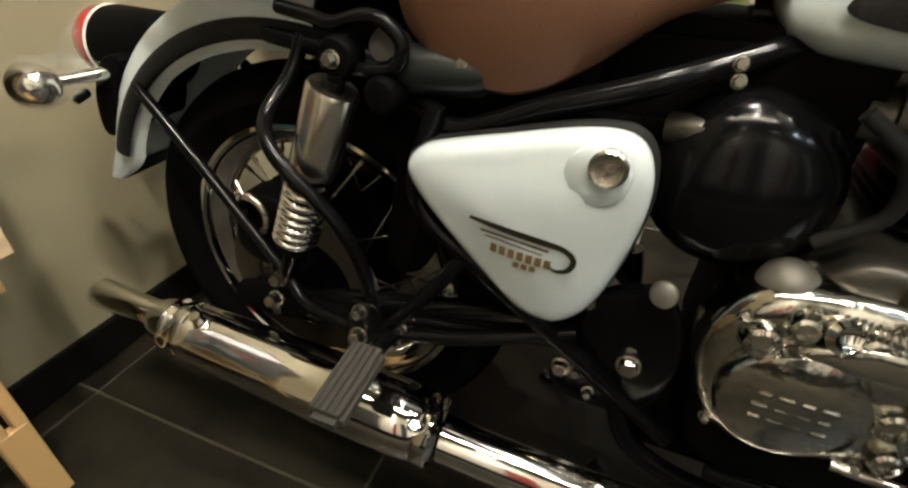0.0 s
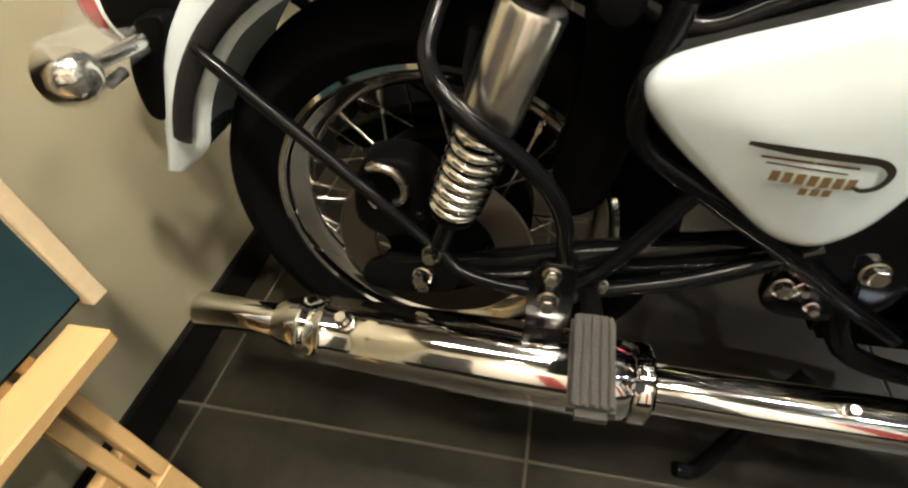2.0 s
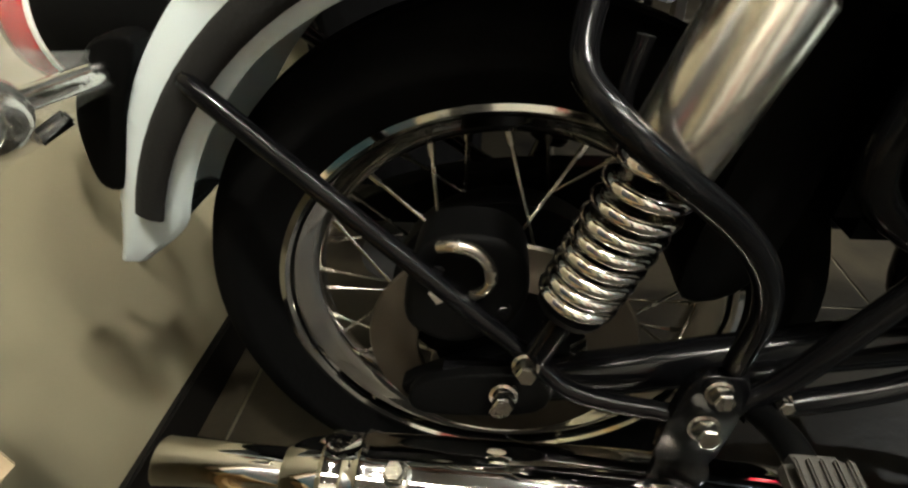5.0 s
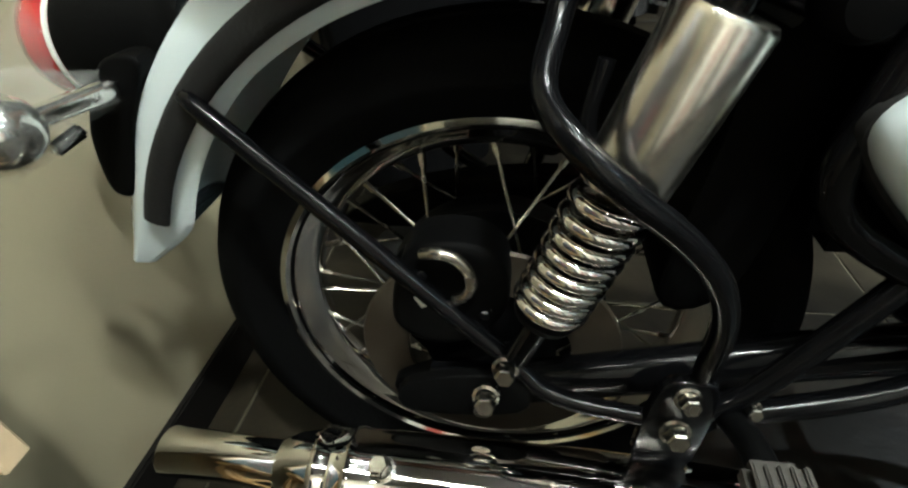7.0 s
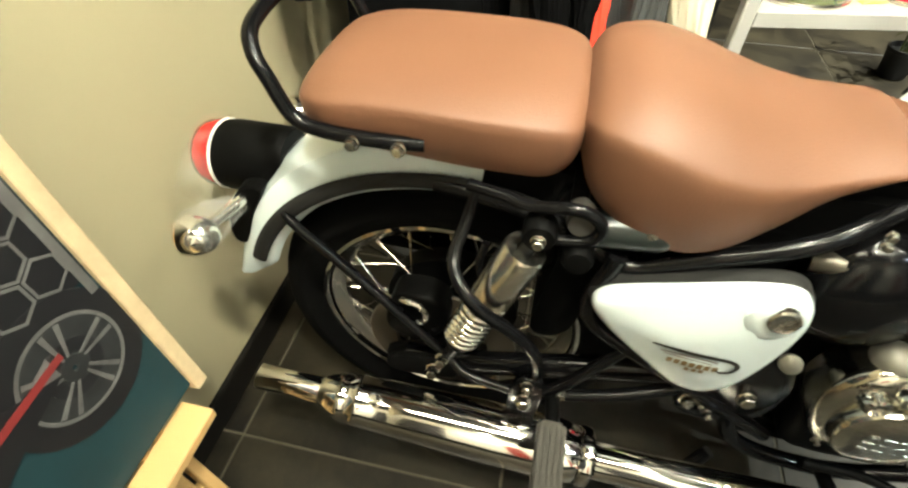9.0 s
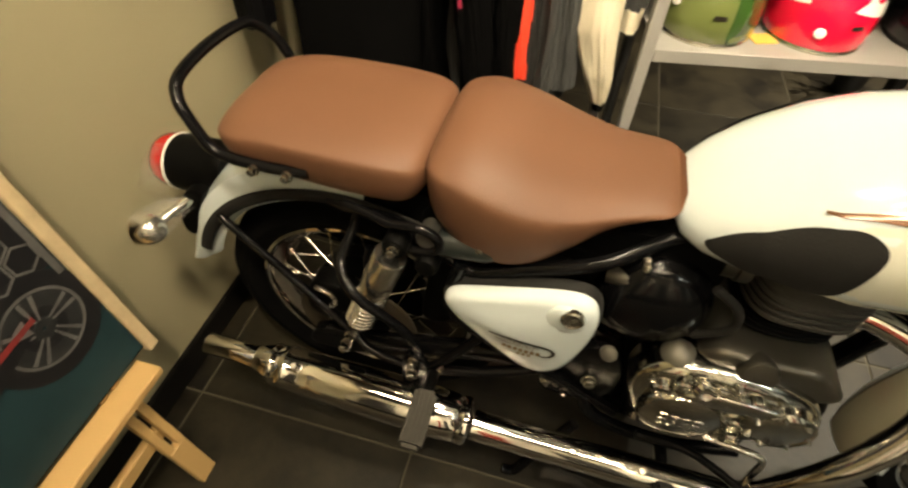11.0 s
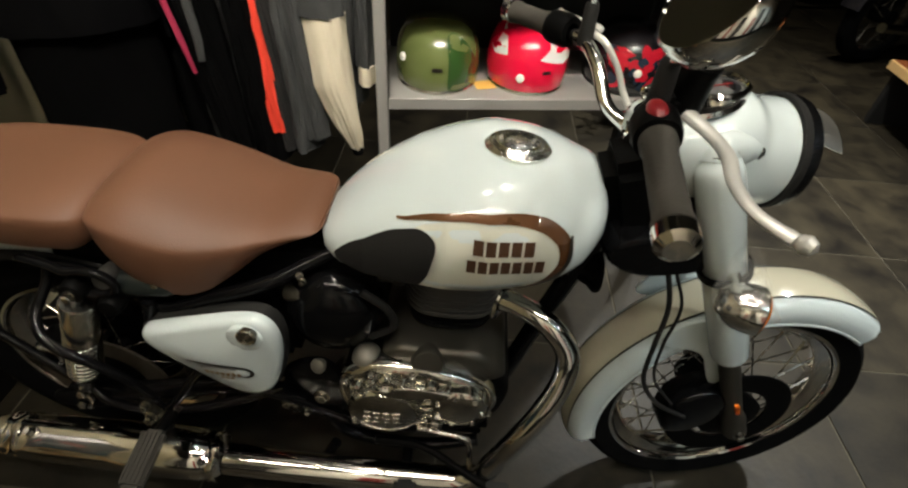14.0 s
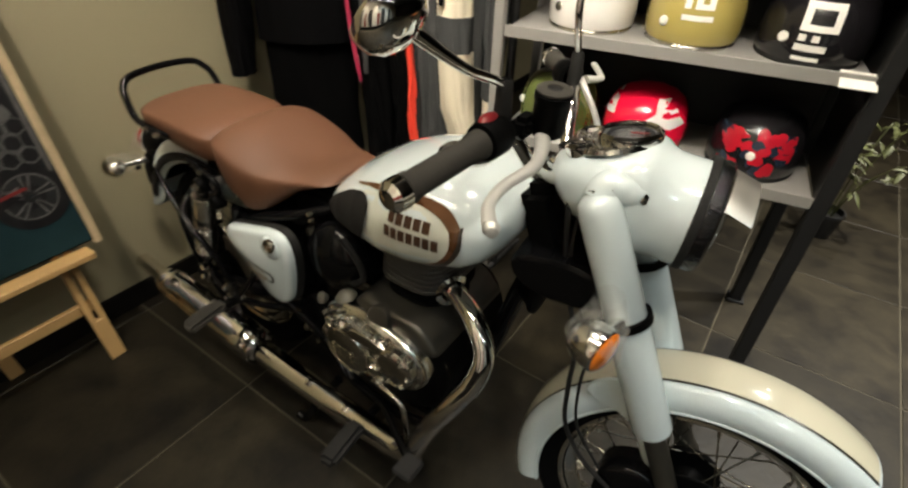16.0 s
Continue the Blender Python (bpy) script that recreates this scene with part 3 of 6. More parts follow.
part("lens_ring", lathe([(0.0545, 0.112), (0.0562, 0.113), (0.0562, 0.116), (0.0545, 0.117)], aim((-0.248, 0, 0.627), (-1, 0, -0.02)), 40, closed=True), LAMPWHITE, tail, "pale gasket ring")
part("plate_bracket", slab(outline([(-0.350, 0.508), (-0.345, 0.560), (-0.325, 0.600), (-0.300, 0.628), (-0.27, 0.625), (-0.30, 0.57), (-0.325, 0.508)]), 0.06, -0.078, 0, edge=0.004), SATIN, bike, "black number plate bracket")
part("bracket_tab", box(0.044, 0.006, 0.013, Matrix.Translation((-0.352, -0.092, 0.566)) @ Matrix.Rotation(radians(-28), 4, "Y"), 0.0025), SATIN, bike)
bolt(bike, (-0.366, -0.095, 0.559), (0, -1, 0), 0.004, 0.004, STEEL, "tab_rivet")


def indicator(at, axis, stalk_from, facing, size=1.0):
    """A chrome bullet indicator with an amber lens; axis points to the lens."""
    m = aim(at, axis) @ Matrix.Scale(size, 4)
    pod = part("indicator", lathe([(0, -0.032), (0.012, -0.030), (0.021, -0.022), (0.0275, -0.008), (0.0295, 0.006), (0.029, 0.014), (0.027, 0.016)], m, 28), CREASED, bike, "chrome bullet indicator")
    part("lens", lathe([(0.027, 0.015), (0.0262, 0.017), (0.020, 0.021), (0.010, 0.023), (0, 0.0235)], m, 28), facing, pod, "amber lens")
    part("stalk", tube([Vector(stalk_from), Vector(stalk_from).lerp(Vector(at), 0.5), Vector(at)], [0.010, 0.0085, 0.009], 12, False), CREASED, pod)
    return pod


ind = indicator((-0.330, -0.162, 0.604), (-1, -0.15, -0.1), (-0.306, -0.075, 0.604), AMBER)
indicator((-0.325, 0.165, 0.604), (-1, 0.15, -0.1), (-0.306, 0.075, 0.604), AMBER)


def wrapping(rings, parent, label):
    """A crumpled clear bag round a part."""
    rng = random.Random(len(rings))
    out = []
    for at, axis, r in rings:
        m = aim(at, axis)
        out.append([m @ Vector((r * (1 + rng.uniform(-0.22, 0.22)) * math.cos(a), r * (1 + rng.uniform(-0.22, 0.22)) * math.sin(a), rng.uniform(-0.004, 0.004))) for a in np.linspace(0, 2 * math.pi, 14, endpoint=False)])
    ob = part("plastic_wrap", loft(out, caps=False), FILM, parent, label, smooth=False)
    ob.visible_shadow = False
    return ob


wrapping([((-0.304, -0.085, 0.606), (-0.3, -1, 0), 0.014), ((-0.312, -0.105, 0.607), (-0.3, -1, 0), 0.019), ((-0.322, -0.130, 0.606), (-0.3, -1, 0), 0.027), ((-0.330, -0.150, 0.605), (-0.3, -1, 0), 0.034), ((-0.334, -0.172, 0.603), (-0.3, -1, 0), 0.033)], ind, "crumpled clear protective film")
wrapping([((-0.365, -0.005, 0.619), (-1, 0, 0), 0.060), ((-0.388, -0.01, 0.617), (-1, 0, 0), 0.062), ((-0.408, -0.02, 0.60), (-1, -0.2, -0.3), 0.056), ((-0.412, -0.04, 0.565), (-0.6, -0.3, -1), 0.035)], tail, "crumpled clear protective film")

# grab rail
rail = part("grab_rail", tube([(0.0, -0.125, 0.785), (-0.06, -0.132, 0.787), (-0.125, -0.132, 0.792), (-0.152, -0.130, 0.806), (-0.170, -0.126, 0.842), (-0.187, -0.115, 0.866), (-0.198, -0.085, 0.884), (-0.202, 0.0, 0.890), (-0.198, 0.085, 0.884), (-0.187, 0.115, 0.866), (-0.170, 0.126, 0.842), (-0.152, 0.130, 0.806), (-0.125, 0.132, 0.792), (0.0, 0.125, 0.785)], 0.009, 12), BLACK, bike, "black tubular grab rail")
for x in (-0.077, -0.024):
    bolt(bike, (x, -0.142, 0.787), (0, -1, 0.15), 0.009, 0.012, STEEL, "rail_bolt")

# frame
for s in (-1, 1):
    part("seat_tube", tube([(0.0, s * 0.085, 0.700), (0.12, s * 0.10, 0.690), (0.20, s * 0.115, 0.665), (0.252, s * 0.125, 0.645), (0.30, s * 0.125, 0.662), (0.341, s * 0.125, 0.682), (0.396, s * 0.122, 0.702), (0.45, s * 0.11, 0.722), (0.52, s * 0.07, 0.745), (0.60, s * 0.04, 0.77)], 0.012), BLACK, bike)
    part("rear_strut", tube([(0.235, s * 0.135, 0.67), (0.22, s * 0.14, 0.56), (0.30, s * 0.15, 0.50), (0.38, s * 0.14, 0.435), (0.46, s * 0.12, 0.36), (0.56, s * 0.11, 0.28)], 0.012), BLACK, bike)
    part("footrest_tube", tube([(0.165, s * 0.165, 0.36), (0.21, s * 0.165, 0.40), (0.285, s * 0.15, 0.51)], 0.0095, 10), BLACK, bike)
    part("lower_tube", tube([(0.19, s * 0.165, 0.365), (0.30, s * 0.155, 0.392), (0.42, s * 0.13, 0.43)], 0.010, 10), BLACK, bike)
    part("cradle_tube", tube([(0.47, s * 0.10, 0.42), (0.52, s * 0.11, 0.25), (0.68, s * 0.11, 0.205), (0.82, s * 0.10, 0.23)], 0.014), BLACK, bike)
    part("top_loop", tube([(0.050, s * 0.125, 0.738), (0.093, s * 0.132, 0.735), (0.125, s * 0.142, 0.733), (0.165, s * 0.150, 0.745), (0.190, s * 0.150, 0.741), (0.205, s * 0.150, 0.724), (0.198, s * 0.150, 0.703), (0.168, s * 0.150, 0.696), (0.125, s * 0.145, 0.696)], 0.0075), BLACK, bike)
    part("rubber_peg", lathe([(0.016, -0.03), (0.017, 0.0), (0.014, 0.008), (0, 0.010)], aim((0.183, s * 0.140, 0.719), (0, s, 0.2)), 20), HEADGREY, bike)
part("down_tube", tube([(1.0, 0, 0.87), (0.93, 0, 0.62), (0.86, 0, 0.34)], 0.019, 16), BLACK, bike)
part("head_stock", tube([HEAD + 0.02 * DOWN, HEAD + 0.19 * DOWN], 0.034, 20, False), BLACK, bike)
part("backbone", tube([(0.98, 0, 0.90), (0.75, 0, 0.79), (0.5, 0, 0.765)], 0.022, 14), BLACK, bike)
part("battery_box", box(0.20, 0.20, 0.22, Matrix.Translation((0.35, 0.0, 0.585)), 0.02), SATIN, bike)
part("frame_panel", box(0.24, 0.15, 0.15, Matrix.Translation((0.50, 0.0, 0.69)), 0.015), SATIN, bike)
part("tool_box", box(0.14, 0.22, 0.10, Matrix.Translation((0.24, 0.0, 0.70)), 0.02), SATIN, bike)
part("chain_guard", slab(outline([(-0.2, 0.36), (-0.1, 0.42), (0.1, 0.44), (0.38, 0.42), (0.38, 0.37), (0.1, 0.36)]), 0.13, 0.10, 0, edge=0.006), SATIN, bike)
part("reservoir", lathe([(0, -0.05), (0.02, -0.05), (0.024, -0.045), (0.024, 0.035), (0.02, 0.045), (0, 0.046)], aim((0.238, -0.12, 0.700), (1, 0, 0.1)), 20), material("smoky_plastic", (0.012, 0.016, 0.015), 0.3, vary=0.2), bike, "smoky plastic reservoir")
bolt(bike, (0.262, -0.13, 0.712), (0, -1, 0.2), 0.010, 0.012, STEEL, "seat_bolt")
for x, z in ((0.492, 0.742), (0.495, 0.728)):
    bolt(bike, (x, -0.115, z), (0, -1, 0.2), 0.0065, 0.009, STEEL, "tank_bolt")

# seats: stations of x, half width, bottom z, side-break z, top z


def seat(name, stations, label):
    """A cushion lofted through its stations, which are eased with a spline so that no corner shows."""
    rows = np.array(stations)
    rows = np.vstack([2 * rows[0] - rows[1], rows, 2 * rows[-1] - rows[-2]])
    rings = []
    for k in range(1, len(rows) - 2):
        a, b, c, d = rows[k - 1:k + 3]
        for f in np.arange(0, 1, 0.2):
            x, w, zb, zs, zt = 0.5 * (2 * b + (c - a) * f + (2 * a - 5 * b + 4 * c - d) * f * f + (3 * b - a - 3 * c + d) * f ** 3)
            d1, e = zs - zb, zt - zs
            half = [(-w * 0.82, zb), (-w * 0.90, zb + d1 * 0.06), (-w * 0.955, zb + d1 * 0.30), (-w * 0.990, zb + d1 * 0.62), (-w, zb + d1 * 0.85), (-w * 0.994, zs), (-w * 0.978, zs + e * 0.14), (-w * 0.962, zs + e * 0.21), (-w * 0.93, zs + e * 0.30), (-w * 0.84, zs + e * 0.53), (-w * 0.70, zs + e * 0.76), (-w * 0.46, zs + e * 0.94), (-w * 0.20, zt)]
            rings.append([(x, y, z) for y, z in half] + [(x, -y, z) for y, z in half[::-1]])
    return part(name, loft(rings), LEATHER, bike, label)


seat("pillion_seat", [(-0.169, 0.052, 0.788, 0.797, 0.801), (-0.162, 0.086, 0.778, 0.806, 0.818), (-0.144, 0.111, 0.769, 0.814, 0.833), (-0.108, 0.127, 0.764, 0.819, 0.842), (-0.050, 0.129, 0.759, 0.825, 0.845), (0.040, 0.132, 0.754, 0.824, 0.845), (0.095, 0.131, 0.752, 0.822, 0.844), (0.136, 0.126, 0.752, 0.818, 0.840), (0.160, 0.113, 0.765, 0.812, 0.832), (0.172, 0.085, 0.782, 0.805, 0.818)], "tan leather pillion seat")
seat("rider_seat", [(0.164, 0.060, 0.785, 0.807, 0.808), (0.171, 0.098, 0.768, 0.818, 0.830), (0.190, 0.128, 0.735, 0.825, 0.850), (0.235, 0.147, 0.703, 0.818, 0.860), (0.290, 0.152, 0.687, 0.802, 0.848), (0.338, 0.146, 0.697, 0.793, 0.830), (0.385, 0.129, 0.728, 0.790, 0.817), (0.430, 0.108, 0.763, 0.792, 0.811), (0.475, 0.094, 0.783, 0.797, 0.814), (0.503, 0.086, 0.795, 0.799, 0.811), (0.518, 0.070, 0.803, 0.799, 0.802), (0.525, 0.040, 0.812, 0.799, 0.792)], "tan leather rider seat with a broad sprung shape")

# fuel tank: stations of x, half width, bottom z, top z
TANK = [(0.510, 0.033, 0.782, 0.786), (0.525, 0.077, 0.753, 0.804), (0.555, 0.107, 0.741, 0.835), (0.60, 0.131, 0.738, 0.872), (0.66, 0.150, 0.735, 0.909), (0.72, 0.162, 0.733, 0.933), (0.78, 0.165, 0.738, 0.948), (0.84, 0.156, 0.749, 0.945), (0.885, 0.146, 0.766, 0.932), (0.92, 0.128, 0.792, 0.916), (0.945, 0.100, 0.83, 0.91), (0.956, 0.06, 0.855, 0.893)]
TX = [t[0] for t in TANK]
POWER = 2.4


def tank_at(x):
    return [float(np.interp(x, TX, [t[k] for t in TANK])) for k in (1, 2, 3)]


def tank_side(x, z):
    """The tank's right-hand surface, y at (x, z)."""
    w, zb, zt = tank_at(x)
    zc, h = zb + (zt - zb) * 0.42, None
    h = (zt - zc) if z > zc else (zc - zb)
    return -w * max(0.02, 1 - min(1.0, abs(z - zc) / h) ** POWER) ** (1 / POWER)


rings = []
for x in np.concatenate([[0.512, 0.518, 0.525, 0.54], np.linspace(0.555, 0.92, 22), [0.933, 0.945, 0.952, 0.956]]):
    w, zb, zt = tank_at(x)
    zc = zb + (zt - zb) * 0.42
    ring = []
    for a in np.linspace(0, 2 * math.pi, 48, endpoint=False):
        c, s = math.cos(a), math.sin(a)
        h = (zt - zc) if s > 0 else (zc - zb)
        ring.append((x, w * math.copysign(abs(c) ** (2 / POWER), c), zc + h * math.copysign(abs(s) ** (2 / POWER), s)))
    rings.append(ring)
bm = loft(rings)
bmesh.ops.smooth_vert(bm, verts=bm.verts, factor=0.4, use_axis_x=True, use_axis_y=True, use_axis_z=True)
tank = part("fuel_tank", bm, WHITE, bike, "glossy white teardrop fuel tank")
for s in (1, -1):
    flip = Matrix.Diagonal((1, s, 1, 1))

    def put(bm, name, mat, label=""):
        bmesh.ops.transform(bm, matrix=flip, verts=bm.verts)
        return part(name, bm, mat, tank, label)

    put(patch(outline([(0.60, 0.800), (0.66, 0.783), (0.74, 0.776), (0.82, 0.783), (0.868, 0.815), (0.884, 0.862), (0.865, 0.888), (0.82, 0.900), (0.74, 0.896), (0.70, 0.886), (0.67, 0.870)]), tank_side, 0.0010), "side_panel_decal", PANEL, "ivory side panel")
    put(ribbon([(0.648, 0.877), (0.70, 0.893), (0.75, 0.903), (0.805, 0.907), (0.846, 0.902), (0.873, 0.888), (0.886, 0.870), (0.884, 0.838), (0.858, 0.804), (0.815, 0.784)], [0.0010, 0.003, 0.0042, 0.0055, 0.0075, 0.009, 0.0095, 0.0075, 0.005, 0.0015], tank_side, 0.0022), "bronze_stripe", BRONZE, "bronze swoosh stripe")
    put(ribbon([(0.893, 0.885), (0.893, 0.845), (0.868, 0.806), (0.825, 0.783)], [0.002, 0.004, 0.004, 0.001], tank_side, 0.0026), "stripe_edge", PINSTRIPE)
    put(patch(outline([(0.549, 0.789), (0.573, 0.818), (0.610, 0.845), (0.645, 0.866), (0.680, 0.878), (0.700, 0.875), (0.708, 0.864), (0.704, 0.840), (0.694, 0.806), (0.676, 0.787), (0.618, 0.781), (0.577, 0.780)]), tank_side, 0.006), "knee_pad", RUBBER, "black rubber knee pad")
    for row, (z0, z1, n, x0, x1) in enumerate(((0.861, 0.882, 5, 0.759, 0.846), (0.832, 0.853, 7, 0.752, 0.863))):
        for k in range(n):
            a, b = x0 + (x1 - x0) * k / n, x0 + (x1 - x0) * (k + 0.80) / n
            put(patch([(a, z0), (b, z0), (b, z1), (a, z1)], tank_side, 0.0024, 1), "emblem_bar", EMBLEM)
RIBBED = material("ribbed_chrome", (0.80, 0.79, 0.75), 0.10, 1.0, vary=0.2, scale=60, bump=1.0, fine=150)
cap_m = aim((0.814, -0.006, 0.9455), (0.03, 0.10, 1))
cap = part("filler_cap", lathe([(0.0, 0.008), (0.010, 0.009), (0.018, 0.006), (0.024, 0.009), (0.030, 0.006), (0.035, 0.007), (0.039, 0.003), (0.044, 0.004), (0.050, -0.002), (0.048, -0.008)], cap_m, 36), RIBBED, tank, "round chrome filler cap")
part("keyhole_flap", box(0.012, 0.022, 0.004, cap_m @ Matrix.Translation((0, 0, 0.0095)), 0.0015), STEEL, cap)

# side covers
SIDE = outline([(0.217, 0.604), (0.227, 0.630), (0.262, 0.645), (0.32, 0.662), (0.385, 0.680), (0.425, 0.682), (0.447, 0.663), (0.455, 0.622), (0.447, 0.560), (0.428, 0.497), (0.403, 0.467), (0.378, 0.461), (0.345, 0.474), (0.295, 0.518), (0.245, 0.566)], 4)
CX, CZ = np.mean(SIDE, axis=0)


def cover_face(x, z):
    best = 1e9
    r = math.hypot(x - CX, z - CZ)
    a = math.atan2(z - CZ, x - CX)
    for px, pz in SIDE:
        d = abs((math.atan2(pz - CZ, px - CX) - a + math.pi) % (2 * math.pi) - math.pi)
        if d < best:
            best, rim = d, math.hypot(px - CX, pz - CZ)
    return -0.175 - 0.012 * (1 - min(1.0, r / rim) ** 2)


for s in (1, -1):
    flip = Matrix.Diagonal((1, s, 1, 1))
    bm = slab(SIDE, -0.150, -0.175, 0.012, 5, 0.018)
    bmesh.ops.transform(bm, matrix=flip, verts=bm.verts)
    cover = part("side_cover", bm, WHITE, bike, "white triangular side cover")

    def put(bm, name, mat, label=""):
        bmesh.ops.transform(bm, matrix=flip, verts=bm.verts)
        return part(name, bm, mat, cover, label)

    put(slab(outline([(x + (x - CX) * 0.035, z + (z - CZ) * 0.035 - 0.002) for x, z in SIDE[::4]], 4), -0.130, -0.152, 0.0, 2, 0.006), "cover_gasket", RUBBER, "black rubber edging")
    put(lathe([(0.030, -0.0085), (0.029, -0.002), (0.024, 0.0015), (0.012, 0.002), (0, 0.002)], aim((0.405, -0.1805, 0.646), (0, -1, 0)), 28), "lock_recess", WHITE)
    put(lathe([(0.017, -0.004), (0.017, 0.004), (0.0145, 0.006), (0.012, 0.0045), (0.004, 0.005), (0, 0.005)], aim((0.413, -0.181, 0.659), (0, -1, 0.1)), 24), "lock", STEEL, "round steel lock")
    put(ribbon([(0.296, 0.583), (0.33, 0.579), (0.37, 0.575), (0.392, 0.571), (0.402, 0.561), (0.399, 0.549), (0.388, 0.545), (0.380, 0.549)], [0.002, 0.0035, 0.0035, 0.003, 0.003, 0.003, 0.0022, 0.001], cover_face, 0.0012), "hook_stripe", PINSTRIPE, "black hook-shaped pinstripe")
    for z, x0, x1, h in ((0.570, 0.308, 0.378, 0.0012), (0.5645, 0.313, 0.372, 0.0008)):
        put(ribbon([(x0, z + 0.002), (x1, z - 0.004)], [h, h], cover_face, 0.0012, 20), "pinstripe", BRONZE)
    for k in range(7):
        a = 0.320 + 0.0092 * k
        put(patch([(a, 0.549 - 0.0006 * k), (a + 0.0066, 0.549 - 0.0006 * k), (a + 0.0066, 0.5595 - 0.0006 * k), (a, 0.5595 - 0.0006 * k)], cover_face, 0.0012, 1), "emblem_bar", GOLDPRINT)
    for k in range(3):
        a = 0.345 + 0.0085 * k
        put(patch([(a, 0.5375), (a + 0.006, 0.5375), (a + 0.006, 0.5445), (a, 0.5445)], cover_face, 0.0012, 1), "emblem_bar", GOLDPRINT)
for x, z in ((0.335, 0.478), (0.292, 0.517), (0.428, 0.482)):
    bolt(bike, (x, -0.14, z), (0, -1, 0), 0.006, 0.006, STEEL, "cover_clip")

# exhaust
pipe = part("exhaust", tube([(0.80, -0.04, 0.655), (0.850, -0.062, 0.658), (0.905, -0.092, 0.648), (0.945, -0.118, 0.605), (0.944, -0.143, 0.550), (0.918, -0.170, 0.490), (0.882, -0.190, 0.420), (0.848, -0.198, 0.335), (0.825, -0.2, 0.275), (0.785, -0.2, 0.246), (0.72, -0.2, 0.238), (0.6, -0.2, 0.236), (0.42, -0.2, 0.240), (0.29, -0.2, 0.245)], [0.021, 0.021, 0.0215, 0.0215, 0.0215, 0.0215, 0.022, 0.023, 0.025, 0.027, 0.029, 0.031, 0.0315, 0.0315], 28), CHROME, bike, "chrome exhaust header")
mz = lambda x: 0.253 - (x - 0.26) * 0.060  # the silencer rises a little to the rear
axis = Vector((-1, 0, 0.060))
sil = part("silencer", lathe([(0.030, -0.002), (0.040, 0.004), (0.0435, 0.012), (0.0435, 0.016), (0.041, 0.02), (0.0485, 0.032), (0.0510, 0.06), (0.0510, 0.18), (0.0465, 0.34), (0.0440, 0.395), (0.0455, 0.398), (0.0455, 0.405), (0.0430, 0.408), (0.0415, 0.425), (0.0430, 0.428), (0.0430, 0.436), (0.038, 0.440), (0.033, 0.462), (0.026, 0.475)], aim((0.285, -0.2, mz(0.285)), axis), 48), CHROME, bike, "long chrome silencer")
part("tail_pipe", lathe([(0.022, 0.40), (0.0235, 0.465), (0.0235, 0.590), (0.0225, 0.592), (0.0205, 0.590), (0.0205, 0.42)], aim((0.285, -0.2, mz(0.285)), axis), 32), CHROME, sil, "chrome tail pipe")
part("clamp_band", lathe([(0.0465, 0.003), (0.0490, 0.006), (0.0490, 0.020), (0.0465, 0.024)], aim((0.285, -0.2, mz(0.285)), axis), 40, closed=True), CHROME, sil, "chrome clamp band")
bolt(bike, (0.262, -0.232, 0.292), (0.2, -0.5, 1), 0.010, 0.014, CHROME, "clamp_bolt")
bolt(bike, (-0.082, -0.212, mz(-0.082) + 0.040), (0, -0.35, 1), 0.012, 0.026, STEEL, "silencer_bolt")
part("silencer_bracket", slab(outline([(0.135, 0.30), (0.14, 0.40), (0.165, 0.415), (0.185, 0.40), (0.18, 0.30)]), -0.165, -0.175, 0, edge=0.003), BLACK, bike)
bolt(bike, (0.160, -0.176, 0.402), (0, -1, 0.25), 0.011, 0.016, STEEL, "bracket_bolt")
bolt(bike, (0.158, -0.178, 0.362), (0, -1, 0.25), 0.013, 0.018, STEEL, "bracket_bolt")
bolt(bike, (0.213, -0.168, 0.385), (0, -1, 0.3), 0.008, 0.012, STEEL, "bracket_bolt")
for x, z in ((0.49, 0.268), (0.62, 0.266)):
    bolt(bike, (x, -0.21, z), (0, -0.35, 1), 0.009, 0.014, STEEL, "pipe_bolt")

# foot rests and levers
for s in (-1, 1):
    m = Matrix.Translation((0.203, s * 0.278, 0.394)) @ Matrix.Rotation(radians(s * -6), 4, "X")
    peg = part("pillion_footrest", box(0.042, 0.105, 0.024, m, 0.007), FOOTPAD, bike, "ribbed black pillion footrest, folded out")
    for k in range(5):
        part("rib", box(0.0045, 0.092, 0.004, m @ Matrix.Translation((-0.016 + 0.008 * k, 0, 0.0135)), 0.0012), FOOTPAD, peg)
    part("hinge", tube([(0.20, s * 0.170, 0.372), (0.203, s * 0.20, 0.385), (0.203, s * 0.235, 0.392)], 0.011), SATIN, peg)
    m = Matrix.Translation((0.675, s * 0.275, 0.255)) @ Matrix.Rotation(radians(6), 4, "Z")
    peg = part("rider_footrest", box(0.045, 0.12, 0.030, m, 0.009), RUBBER, bike, "black rubber rider footrest")
    part("hanger", tube([(0.665, s * 0.12, 0.235), (0.67, s * 0.225, 0.25)], 0.012, 12, False), SATIN, peg)
part("brake_pedal", tube([(0.60, -0.155, 0.30), (0.70, -0.165, 0.305), (0.80, -0.215, 0.300), (0.845, -0.235, 0.295)], [0.009, 0.008, 0.008, 0.010]), SATIN, bike, "black brake pedal")
part("pedal_pad", box(0.05, 0.055, 0.012, Matrix.Translation((0.855, -0.25, 0.300)), 0.004), RUBBER, bike)
